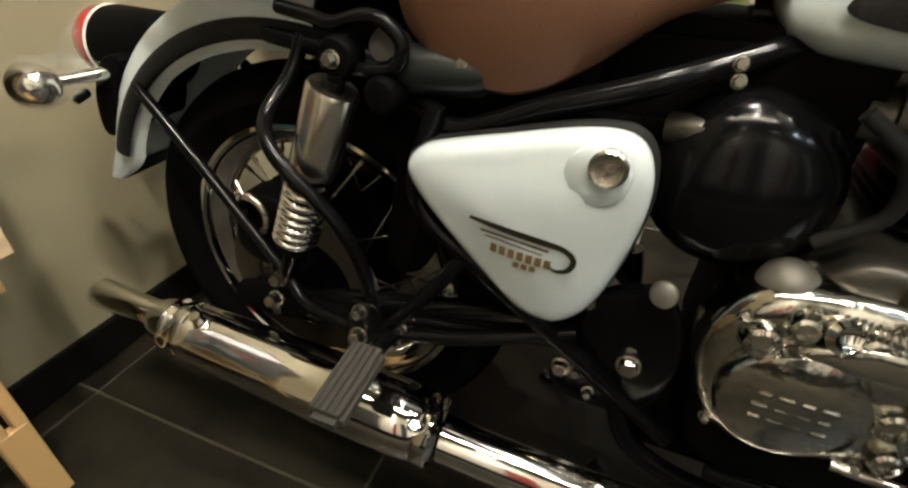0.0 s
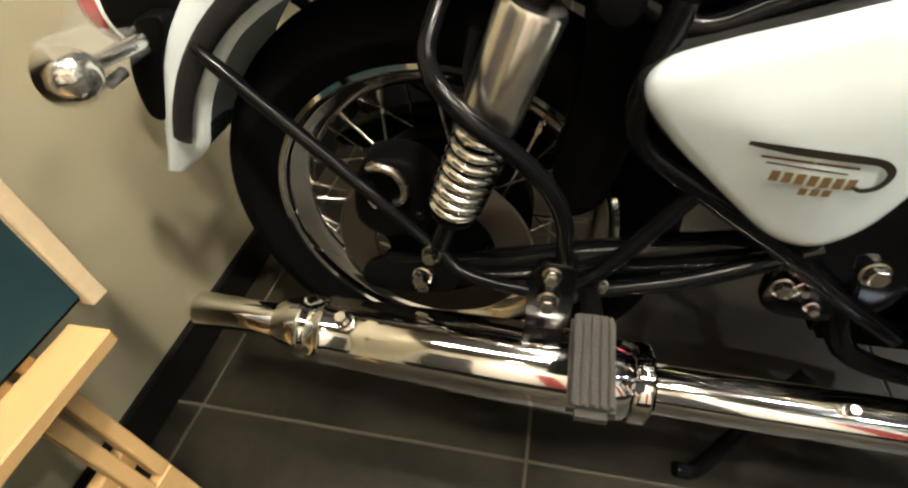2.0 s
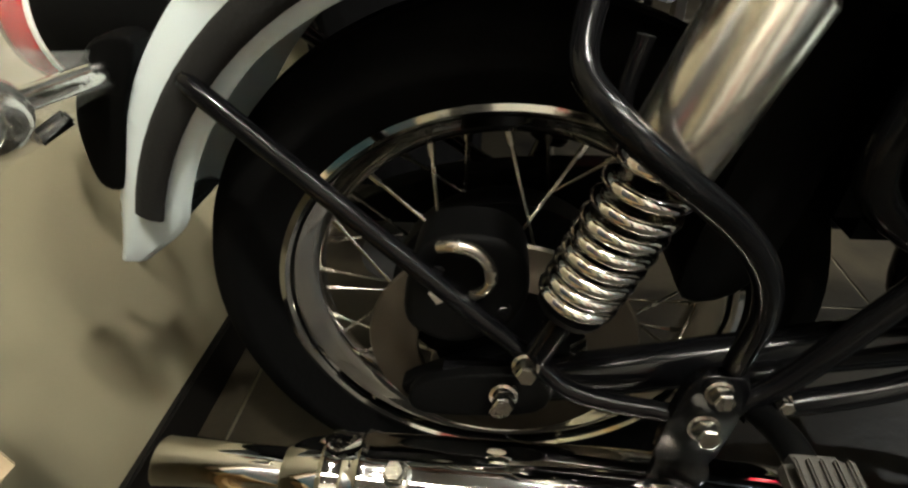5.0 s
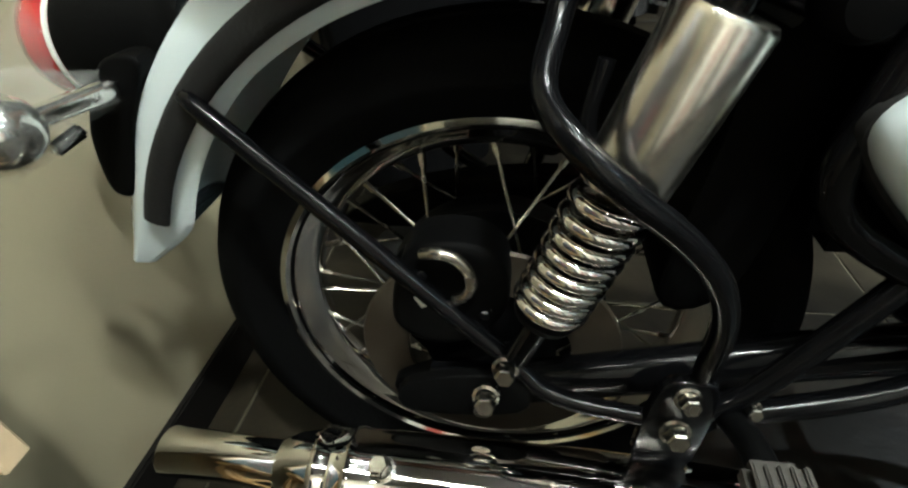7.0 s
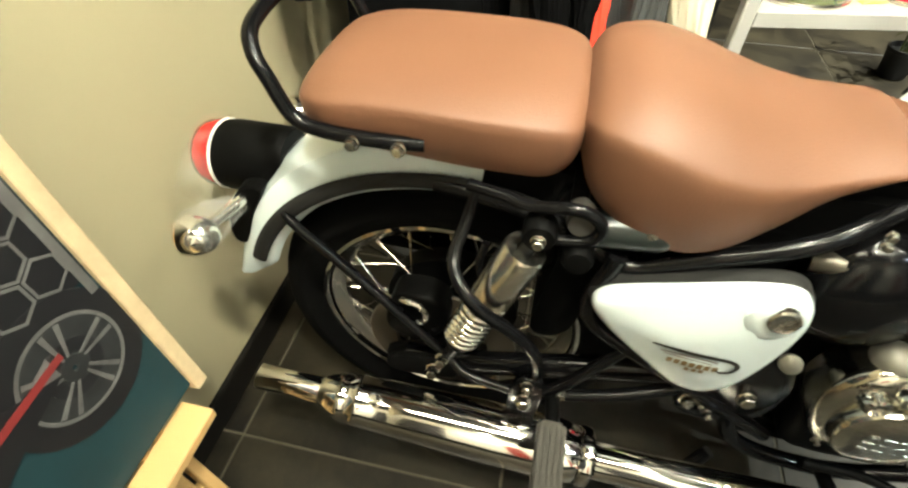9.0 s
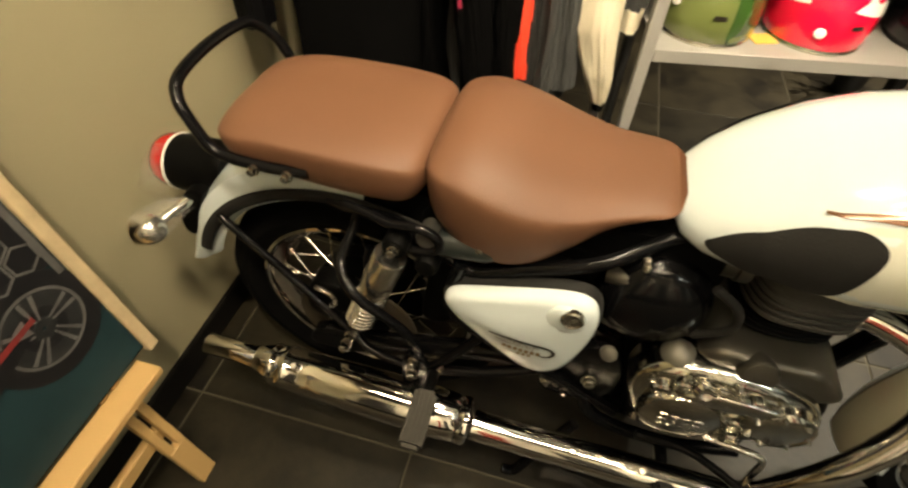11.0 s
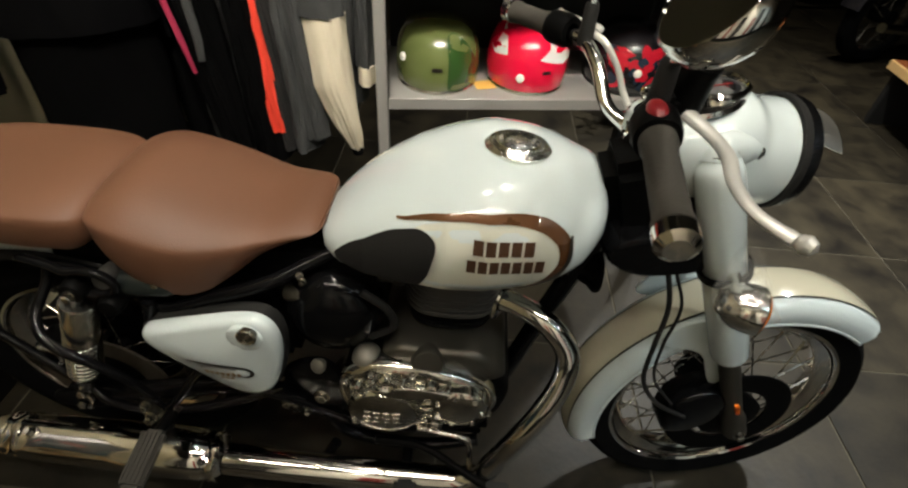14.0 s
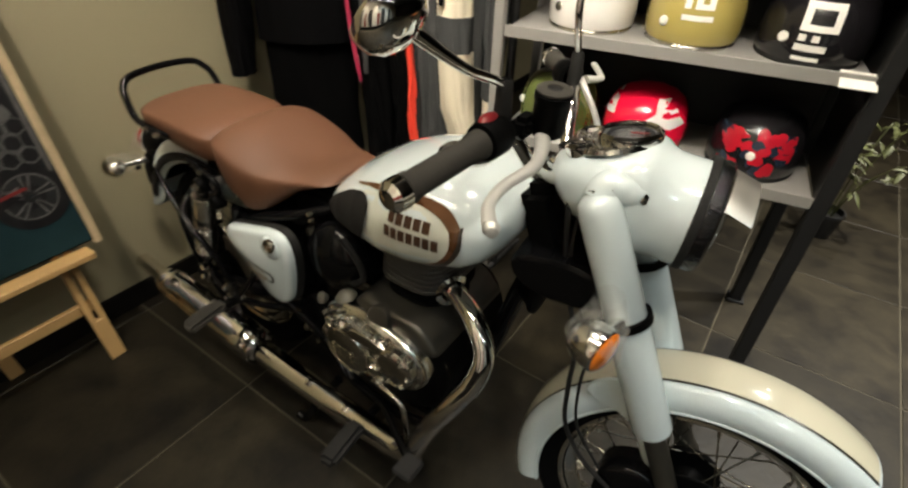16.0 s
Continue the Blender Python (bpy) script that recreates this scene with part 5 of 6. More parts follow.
part("clutch_cable", tube([(0.925, 0.195, 1.045), (0.945, 0.167, 1.040), (0.972, 0.160, 1.005), (0.990, 0.156, 0.969), (1.01, 0.13, 0.93), (1.0, 0.08, 0.88)], 0.0055, 10), SATINALLOY, bike, "pale sheathed clutch cable")
part("bar_clamp", box(0.05, 0.085, 0.022, Matrix.Translation((0.992, 0.035, 0.968)) @ Matrix.Rotation(radians(12), 4, "Y") @ Matrix.Rotation(radians(-14), 4, "Z"), 0.008, seg=3), CHROME, bike, "chrome handlebar clamp")
for y in (0.012, 0.058):
    bolt(bike, (0.985, y, 0.979), (-0.2, 0, 1), 0.011, 0.012, STEEL, "clamp_bolt")


def mirror(base, elbow, head, facing):
    st = part("mirror", tube([base, Vector(base) + Vector((0, 0, 0.045)), elbow, head], [0.007, 0.006, 0.0065, 0.0095], 12), CHROME, bike, "chrome round rear-view mirror")
    m = aim(head, facing)
    part("mirror_back", lathe([(0.041, 0.012), (0.0432, 0.008), (0.0436, 0.0), (0.041, -0.012), (0.031, -0.024), (0.014, -0.031), (0, -0.033)], m, 40), CHROME, st, "chrome mirror shell")
    part("mirror_glass", lathe([(0, 0.0105), (0.0415, 0.0105)], m, 40), material("mirror_glass", (0.85, 0.87, 0.88), 0.02, 1.0, vary=0.02, rough_vary=0.01), st, "round mirror glass")
    part("mirror_boot", lathe([(0.012, -0.012), (0.013, 0.0), (0.011, 0.050), (0.0075, 0.056)], aim(base, (0, 0, 1)), 16), RUBBER, st)
    return st


mirror((0.945, -0.125, 1.080), (0.930, -0.20, 1.165), (0.902, -0.292, 1.233), (-0.75, -0.1, 0.6))
mirror((0.915, 0.185, 1.040), (0.91, 0.17, 1.19), (0.90, 0.27, 1.27), (-1, 0.1, -0.05))
ind = indicator((1.147, -0.168, 0.812), (0.95, -0.25, -0.05), tuple(TURNED @ leg(0.235, -0.125)), AMBER, 1.22)
wrapping([((1.146, -0.190, 0.806), (0, -1, -0.2), 0.034), ((1.146, -0.165, 0.814), (0, -1, -0.2), 0.041), ((1.146, -0.145, 0.824), (0, -1, 0.5), 0.036), ((1.145, -0.135, 0.845), (0, -0.4, 1), 0.027), ((1.143, -0.13, 0.872), (0, -0.2, 1), 0.020)], ind, "crumpled clear protective film")
q = TURNED @ leg(0.235, 0.19)
indicator(tuple(q), (0.95, 0.35, -0.05), tuple(TURNED @ leg(0.235, 0.125)), AMBER, 1.22)
part("headstock_cover", box(0.075, 0.11, 0.21, Matrix.Translation((1.004, 0.0, 0.850)) @ Matrix.Rotation(radians(-18), 4, "Y"), 0.02), SATIN, bike, "black headstock cover")
part("horn", lathe([(0, -0.03), (0.02, -0.03), (0.03, -0.01), (0.042, 0.0), (0.042, 0.008), (0.03, 0.012), (0, 0.014)], aim((0.985, 0.0, 0.70), (1, 0, 0)), 28), SATIN, bike)


# ---- picture on its easel ----
easel = thing("easel", "pine display easel with a ledge standing by the wall", "easel")


def plank(a, b, w, d, mat, parent, name="plank", side=(0, 1, 0)):
    """A sawn length of wood from a to b, w wide along side and d deep."""
    a, b = Vector(a), Vector(b)
    z = (b - a).normalized()
    x = (Vector(side) - z * z.dot(Vector(side))).normalized()
    m = Matrix((x, z.cross(x), z)).transposed().to_4x4()
    m.translation = (a + b) / 2
    return part(name, box(w, d, (b - a).length, m, 0.002, seg=1), mat, parent, smooth=False)


for y in (-0.385, -0.945):
    plank((-0.302, y, 0.0), (-0.322, y, 0.155), 0.046, 0.020, PINE, easel, "leg")
    for dy in (-0.0145, 0.0145):
        plank((-0.322, y + dy, 0.155), (-0.425, y + dy, 0.98), 0.0185, 0.020, PINE, easel, "leg_rail")
    plank((-0.421, y, 0.945), (-0.428, y, 1.0), 0.047, 0.021, PINE, easel, "leg_head")
plank((-0.475, -0.62, 0.0), (-0.44, -0.66, 0.95), 0.040, 0.020, PINE, easel, "rear_leg")
plank((-0.345, -0.36, 0.200), (-0.345, -0.97, 0.200), 0.038, 0.018, PINE, easel, "cross_bar", (0, 0, 1))
plank((-0.437, -0.36, 0.90), (-0.437, -0.97, 0.90), 0.038, 0.016, PINE, easel, "cross_bar", (0, 0, 1))
plank((-0.318, -0.315, 0.388), (-0.318, -1.03, 0.388), 0.054, 0.019, PINE, easel, "ledge", (1, 0, 0))

LEAN = pose(-0.335, -0.272, 0.402, 0, -6, 0)  # the picture leans back on the easel; local y runs to minus along its foot
picture = thing("framed_picture", "framed teal motorcycle print in a pale rough wood frame", "picture")
picture.matrix_world = LEAN
PW, PH = 0.74, 0.86
part("backing", box(0.010, PW - 0.02, PH - 0.02, Matrix.Translation((-0.006, -PW / 2, PH / 2)), 0), SATIN, picture, smooth=False)
part("print", box(0.002, PW - 0.03, PH - 0.03, Matrix.Translation((0.001, -PW / 2, PH / 2)), 0), TEAL, picture, "teal printed sheet", smooth=False)
for y, z, w, h in ((-0.011, PH / 2, 0.022, PH), (-PW + 0.011, PH / 2, 0.022, PH), (-PW / 2, PH - 0.0125, PW - 0.05, 0.025)):
    part("frame_bar", box(0.024, w, h, Matrix.Translation((0.0, y, z)), 0.002, seg=1), FRAMEWOOD, picture, "pale rough wood frame bar", smooth=False)


def print_part(name, bm, mat):
    return part(name, bm, mat, picture)


def flat_ring(cy, cz, r0, r1, lift, seg=48):
    return lathe([(r0, lift), (r1, lift), (r1, lift + 0.0006), (r0, lift + 0.0006)], Matrix.Translation((0, cy, cz)) @ Matrix.Rotation(radians(90), 4, "Y"), seg, closed=True)


def flat_poly(pts, lift):
    bm = bmesh.new()
    f = bm.faces.new([bm.verts.new((lift, y, z)) for y, z in pts])
    e = bmesh.ops.extrude_face_region(bm, geom=[f])
    bmesh.ops.translate(bm, verts=[v for v in e["geom"] if isinstance(v, bmesh.types.BMVert)], vec=(0.0006, 0, 0))
    return bm


for cy in (-0.105, -0.555):
    print_part("printed_tyre", flat_ring(cy, 0.197, 0.066, 0.092, 0.0030), PRINTBLACK)
    print_part("printed_well", flat_ring(cy, 0.197, 0.003, 0.066, 0.0026), PRINTDARK)
    print_part("printed_rim", flat_ring(cy, 0.197, 0.061, 0.0655, 0.0032), PRINTGREY)
    print_part("printed_disc", flat_ring(cy, 0.197, 0.020, 0.036, 0.0030), PRINTBLACK)
    print_part("printed_hub", flat_ring(cy, 0.197, 0.004, 0.016, 0.0036), PRINTDARK)
    for k in range(5):
        a = 2 * math.pi * k / 5 + 0.3
        for d0, d1 in ((-0.20, -0.30), (0.20, 0.05)):
            p = [(cy + r * math.cos(a + d), 0.197 + r * math.sin(a + d)) for r, d in ((0.017, d0 - 0.1), (0.059, d1 - 0.05), (0.059, d1 + 0.06), (0.017, d0 + 0.1))]
            print_part("printed_spoke", flat_poly(p, 0.0034 + 0.0002 * (d0 > 0)), PRINTGREY)
print_part("printed_caliper", flat_poly([(-0.118, 0.235), (-0.14, 0.228), (-0.138, 0.205), (-0.12, 0.208)], 0.0042), PRINTGREY)
print_part("printed_shade", flat_poly([(-0.024, 0.265), (-0.024, 0.84), (-PW + 0.03, 0.84), (-PW + 0.03, 0.40), (-0.56, 0.30), (-0.30, 0.30)], 0.0022), PRINTBLACK)
print_part("printed_frame", flat_poly([(-0.12, 0.205), (-0.30, 0.285), (-0.36, 0.34), (-0.52, 0.30), (-0.57, 0.207), (-0.47, 0.14), (-0.30, 0.13), (-0.22, 0.17)], 0.0046), PRINTBLACK)
print_part("printed_engine", flat_poly([(-0.29, 0.16), (-0.28, 0.23), (-0.33, 0.28), (-0.42, 0.27), (-0.44, 0.19), (-0.40, 0.15)], 0.0052), PRINTGREY)
print_part("printed_tank", flat_poly([(-0.27, 0.36), (-0.36, 0.40), (-0.47, 0.38), (-0.50, 0.32), (-0.30, 0.31)], 0.0052), PRINTRED)
print_part("printed_arm", flat_poly([(-0.106, 0.228), (-0.106, 0.219), (-0.22, 0.205), (-0.222, 0.215)], 0.0052), PRINTRED)
print_part("printed_tail", flat_poly([(-0.05, 0.41), (-0.20, 0.35), (-0.30, 0.37), (-0.28, 0.40), (-0.14, 0.40), (-0.06, 0.44)], 0.0052), PRINTGREY)
for k in range(7):
    for j in range(4):
        y, z = -0.058 - 0.046 * k - 0.023 * (j % 2), 0.302 + 0.040 * j
        print_part("printed_cell", flat_ring(y, z, 0.0215, 0.0255, 0.0040, 6), PRINTGREY)
print_part("printed_band", flat_poly([(-0.026, 0.245), (-0.026, 0.83), (-0.037, 0.83), (-0.037, 0.245)], 0.0040), PRINTGREY)

# ---- helmet rack ----
RACKM = pose(0.495, 0.632, 0, 0, 0, 9.4)
DEPTH, WIDE = 0.40, 0.922
rack = thing("helmet_rack", "grey steel display rack with dark end panel holding helmets", "rack")
rack.matrix_world = RACKM
for x, y, mat, w in ((0, 0, RACK, 0.030), (0, DEPTH, RACK, 0.030), (WIDE, 0, RACKDARK, 0.040), (WIDE, DEPTH, RACKDARK, 0.040)):
    part("post", box(w, w, 1.95, Matrix.Translation((x, y, 0.975)), 0.003, seg=1), mat, rack, "upright steel post", smooth=False)
for z in (0.655, 0.970, 1.275, 1.62):
    part("shelf", box(WIDE - 0.04, DEPTH + 0.02, 0.006, Matrix.Translation((WIDE / 2, DEPTH / 2, z + 0.012)), 0.001, seg=1), RACK, rack, "grey steel shelf", smooth=False)
    for y in (-0.008, DEPTH + 0.008):
        part("shelf_lip", box(WIDE - 0.036, 0.006, 0.032, Matrix.Translation((WIDE / 2, y, z + 0.010)), 0.001, seg=1), RACK, rack, smooth=False)
part("end_panel", box(0.006, DEPTH - 0.044, 1.23, Matrix.Translation((WIDE + 0.010, DEPTH / 2, 1.245)), 0.001, seg=1), RACKDARK, rack, "dark end panel", smooth=False)
part("back_panel", box(WIDE - 0.05, 0.006, 1.2, Matrix.Translation((WIDE / 2, DEPTH - 0.012, 1.27)), 0.001, seg=1), RACKDARK, rack, "dark back panel", smooth=False)
for y in (0.0, DEPTH):
    part("foot", box(0.06, 0.06, 0.012, Matrix.Translation((WIDE, y, 0.006)), 0.002, seg=1), RACKDARK, rack, smooth=False)
part("brace", tube([(0.42, DEPTH - 0.02, 0.64), (0.60, DEPTH - 0.02, 0.50)], 0.008, 8, False), RACK, rack)


def helmet_shell(r, h, cut=0.0):
    """Half profile of an open helmet shell turned to a dome, longer than wide, with a rolled edge and an opening for the face at -y."""
    prof = [(0.86 * r, 0.0), (0.93 * r, 0.004), (0.99 * r, 0.02 * h / 0.2), (1.0 * r, 0.3 * h), (0.985 * r, 0.5 * h), (0.92 * r, 0.70 * h), (0.78 * r, 0.86 * h), (0.55 * r, 0.955 * h), (0.28 * r, 0.992 * h), (0, h)]
    bm = lathe(prof, Matrix.Diagonal((1.0, 1.13, 1, 1)), 44)
    return bm


def on_shell(r, h, x, z):
    """Front surface of the shell, y at (x, z)."""
    prof = [(0.86 * r, 0.0), (0.93 * r, 0.004), (0.99 * r, 0.02 * h / 0.2), (1.0 * r, 0.3 * h), (0.985 * r, 0.5 * h), (0.92 * r, 0.70 * h), (0.78 * r, 0.86 * h), (0.55 * r, 0.955 * h), (0.28 * r, 0.992 * h), (0, h)]
    rad = float(np.interp(z, [p[1] for p in prof], [p[0] for p in prof]))
    return -1.13 * math.sqrt(max(1e-5, rad * rad - min(x * x, rad * rad * 0.97)))


def helmet(u, v, z, turn, shell, label, extras, studs=((-0.62, 0.34),)):
    th = thing("helmet", label, "helmet", "helmets on the rack")
    th.matrix_world = RACKM @ pose(u, v, z, 0, 0, turn)
    r, h = 0.123, 0.176
    sh = part("shell", helmet_shell(r, h), shell, th)
    part("edge_trim", lathe([(0.87 * r, -0.001), (0.95 * r, -0.001), (0.975 * r, 0.006), (0.95 * r, 0.013)], Matrix.Diagonal((1.0, 1.13, 1, 1)), 44), STEEL if shell is not SHELLBLACK else RUBBER, th, "edge trim")
    for x, stud in studs:
        y = on_shell(r, h, x * r, stud * h)
        part("snap_button", lathe([(0.012, -0.002), (0.012, 0.003), (0.009, 0.006), (0, 0.007)], aim((x * r, y, stud * h), (x, -0.8, 0.1)), 18), PAPER if shell is not SHELLWHITE else STEEL, th, "pale press stud")

    def add(name, pts, mat, lift=0.0022, cuts=3):
        return part(name, patch([(x * r, zz * h) for x, zz in pts], lambda x, zz: on_shell(r, h, x, zz), lift, cuts), mat, th)

    extras(add, th, r, h)
    return th


def camo(mat, seed, n, span=0.8):
    def go(add, th, r, h):
        rng = random.Random(seed)
        for k in range(n):
            cx, cz, s = rng.uniform(-span, span), rng.uniform(0.18, 0.74), rng.uniform(0.08, 0.16)
            pts = outline([(cx + s * rng.uniform(0.6, 1.4) * math.cos(a), min(0.93, max(0.05, cz + 0.7 * s * rng.uniform(0.5, 1.2) * math.sin(a)))) for a in np.linspace(0, 2 * math.pi, 7, endpoint=False)], 3)
            add("camouflage_patch", pts, mat[k % len(mat)], 0.0018 + 0.0003 * (k % 3), 2)
    return go


def green_marks(add, th, r, h):
    add("green_panel", outline([(0.30, 0.08), (0.27, 0.5), (0.22, 0.88), (0.5, 0.86), (0.80, 0.62), (0.93, 0.35), (0.88, 0.10)]), FOREST)
    add("emblem_bar", [(-0.12, 0.40), (0.14, 0.40), (0.12, 0.46), (-0.10, 0.46)], PINSTRIPE, 0.003, 1)


def red_marks(add, th, r, h):
    add("white_star", [(-0.92, 0.62), (-0.62, 0.95), (-0.62, 0.60), (-0.88, 0.55)], SHELLWHITE, 0.002, 2)
    add("white_star", [(0.28, 0.93), (0.60, 0.92), (0.93, 0.55), (0.70, 0.50), (0.10, 0.60), (0.34, 0.72)], SHELLWHITE, 0.002, 2)
    add("emblem_bar", [(0.18, 0.38), (0.40, 0.38), (0.38, 0.43), (0.20, 0.43)], PINSTRIPE, 0.003, 1)


def gold_marks(add, th, r, h):
    add("white_bar", [(-0.30, 0.55), (-0.18, 0.55), (-0.18, 0.80), (-0.30, 0.80)], PAPER, 0.003, 1)
    add("white_bar", [(-0.10, 0.55), (0.26, 0.55), (0.26, 0.80), (-0.10, 0.80)], PAPER, 0.003, 1)
    add("gold_bar", [(0.02, 0.62), (0.14, 0.62), (0.14, 0.73), (0.02, 0.73)], GOLD, 0.004, 1)
    add("white_bar", [(-0.32, 0.40), (0.28, 0.40), (0.28, 0.47), (-0.32, 0.47)], PAPER, 0.003, 1)


def black_marks(add, th, r, h):
    for x0, x1, z0, z1 in ((-0.42, 0.10, 0.22, 0.30), (-0.40, -0.28, 0.34, 0.42), (-0.18, -0.06, 0.34, 0.42), (-0.42, 0.20, 0.46, 0.54), (-0.42, -0.30, 0.54, 0.72), (0.08, 0.20, 0.54, 0.72), (-0.42, 0.20, 0.72, 0.80), (-0.4, 0.05, 0.10, 0.15)):
        add("white_bar", [(x0, z0), (x1, z0), (x1, z1), (x0, z1)], PAPER, 0.003, 1)


LOW_SHELF, TOP_SHELF = 0.670, 0.985
helmet(0.165, 0.165, LOW_SHELF, -6, OLIVE, "glossy olive and dark green open-face helmet on the rack", green_marks, ((-0.78, 0.50),))
helmet(0.435, 0.165, LOW_SHELF, -4, RED, "glossy red open-face helmet with white star shapes", red_marks, ((-0.30, 0.30),))
helmet(0.745, 0.165, LOW_SHELF, -4, SHELLBLACK, "black open-face helmet with red and navy camouflage", camo((DARKRED, NAVY, DARKRED), 4, 40, 0.68), ((-0.05, 0.42),))
helmet(0.215, 0.175, TOP_SHELF, 4, SHELLWHITE, "glossy white open-face helmet on the upper shelf", lambda *a: None)
helmet(0.490, 0.165, TOP_SHELF, 6, GOLD, "gold open-face helmet with white lettering bars", gold_marks)
helmet(0.770, 0.150, TOP_SHELF, 2, SHELLBLACK, "black open-face helmet with large white lettering bars", black_marks)
card = tagged(part("price_card", box(0.075, 0.004, 0.055, RACKM @ pose(0.870, -0.012, 0.983, -62, 0, 0), 0.001, seg=1), PAPER, None, smooth=False), "white price card on the shelf edge", "card")
tagged(part("price_card", box(0.06, 0.05, 0.003, RACKM @ pose(0.300, 0.10, 0.6725, 0, 0, 10), 0.001, seg=1), YELLOW, None, smooth=False), "small yellow card lying between the helmets", "card")

# ---- clothes rail with jackets ----
clothes = thing("clothes_rail", "dark steel clothes rail with hanging jackets", "clothes rail")
part("bar", tube([(-0.46, 0.70, 1.58), (0.46, 0.70, 1.58)], 0.014, 12, False), RACKDARK, clothes)
for x in (-0.46, 0.46):
    part("upright", tube([(x, 0.78, 0.0), (x, 0.78, 1.52), (x, 0.76, 1.57), (x, 0.70, 1.58)], 0.014, 12, False), RACKDARK, clothes)
    part("foot_bar", tube([(x, 0.60, 0.014), (x, 0.98, 0.014)], 0.014, 12, False), RACKDARK, clothes)


def cloth(sections, seed, folds=7, depth=0.010, rag=0.003):
    """A hanging tube of cloth: sections of (z, centre x, centre y, half width, half depth) from top to bottom, with folds that deepen downwards."""
    rng = random.Random(seed)
    phase, freq = rng.uniform(0, 6), [rng.uniform(0.7, 1.4) for _ in range(4)]
    zs = np.array([s[0] for s in sections])[::-1]
    vals = np.array(sections)[::-1, 1:]
    rings, n = [], 72
    for z in np.linspace(zs[-1], zs[0], 60):
        cx, cy, hw, hd = [float(np.interp(z, zs, vals[:, k])) for k in range(4)]
        low = 1 - (z - zs[0]) / (zs[-1] - zs[0])
        ring = []
        for a in np.linspace(0, 2 * math.pi, n, endpoint=False):
            c, s = math.cos(a), math.sin(a)
            w = depth * (0.5 + 0.8 * low) * (0.45 * math.sin(folds * a + phase + 6 * noise.noise(Vector((seed, 3.1 * z * freq[0], 0.5)))) + 1.5 * noise.noise(Vector((1.6 * c, 1.6 * s, 4.2 * z + seed))) + 0.8 * noise.noise(Vector((2.4 * c + 7, 2.4 * s, 9 * z + 7 * c * freq[1] + seed))) + 0.25 * noise.noise(Vector((2.0 * c, 4.0 * s, 26 * z + 6 * s + seed))))
            zz = z + (rag * noise.noise(Vector((3 * a, 0.0, seed + 3.0))) if low > 0.97 else 0)
            ring.append((cx + (hw + w) * math.cos(a), cy + (hd + w) * math.sin(a), zz))
        rings.append(ring)
    return loft(rings)


def hanger(x, y, parent):
    part("hanger", tube([(x, y, 1.60), (x, y + 0.012, 1.585), (x, y, 1.56), (x, y, 1.50), (x, y - 0.18, 1.42)], 0.003, 6), STEEL, parent)


def jacket(name, label, pieces, at):
    th = thing(name, label, "jacket", "jackets on the rail")
    for k, (piece, sections, mat, plabel, folds, depth) in enumerate(pieces):
        part(piece, cloth(sections, hash_of(label) + k, folds, depth), mat, th, plabel)
    hanger(at[0], at[1], th)
    return th


def hash_of(text):
    return sum(ord(c) * (i + 1) for i, c in enumerate(text)) % 97


outfit = jacket("riding_outfit", "black leather riding jacket over long black trousers on a stand", [
    ("jacket_body", [(1.46, 0.0, 0.0, 0.08, 0.06), (1.38, 0.0, 0.0, 0.155, 0.075), (1.1, 0.0, 0.0, 0.150, 0.085), (0.862, 0.0, 0.0, 0.168, 0.084)], HIDE, "", 3, 0.0035),
    ("trousers", [(0.90, 0.0, 0.01, 0.150, 0.070), (0.60, 0.0, 0.01, 0.155, 0.070), (0.22, 0.01, 0.01, 0.150, 0.065)], CLOTHBLACK, "long black trousers", 3, 0.006),
    ("sleeve", [(1.36, -0.165, 0.0, 0.045, 0.05), (1.1, -0.215, -0.01, 0.050, 0.055), (0.745, -0.235, -0.02, 0.046, 0.050)], HIDE, "", 4, 0.004),
    ("sleeve", [(1.36, 0.165, 0.0, 0.045, 0.05), (1.1, 0.19, 0.03, 0.045, 0.05), (0.80, 0.185, 0.06, 0.042, 0.046)], HIDE, "", 4, 0.004),
    ("cuff_strap", [(0.80, -0.232, -0.066, 0.008, 0.006), (0.775, -0.233, -0.068, 0.008, 0.006)], CLOTHSTEEL, "grey cuff strap", 3, 0.0005),
    ("zip_pull", [(0.49, 0.10, -0.062, 0.004, 0.003), (0.44, 0.102, -0.064, 0.005, 0.003)], CLOTHSTEEL, "pale zip pull", 3, 0.0004),
], (0.0, 0.0))
part("stand", tube([(0, 0, 0.0), (0, 0, 1.5)], 0.014, 10, False), RACKDARK, outfit)
part("stand_base", lathe([(0.0, 0.012), (0.13, 0.010), (0.14, 0.004), (0.14, 0.0)], None, 32), RACKDARK, outfit)
outfit.matrix_world = pose(-0.190, 0.515, 0, 0, 0, 35)
jacket("trousers", "black riding trousers with pink trim on a hanger", [
    ("leg", [(1.45, -0.065, 0.76, 0.05, 0.08), (1.0, -0.065, 0.75, 0.065, 0.10), (0.40, -0.065, 0.74, 0.06, 0.09)], CLOTHBLACK, "", 5, 0.008),
    ("trim", [(1.1, 0.022, 0.500, 0.006, 0.006), (0.927, 0.036, 0.498, 0.007, 0.006), (0.84, 0.052, 0.496, 0.007, 0.006), (0.77, 0.061, 0.500, 0.004, 0.005)], CLOTHPINK, "pink trim", 3, 0.0008),
], (-0.07, 0.72))
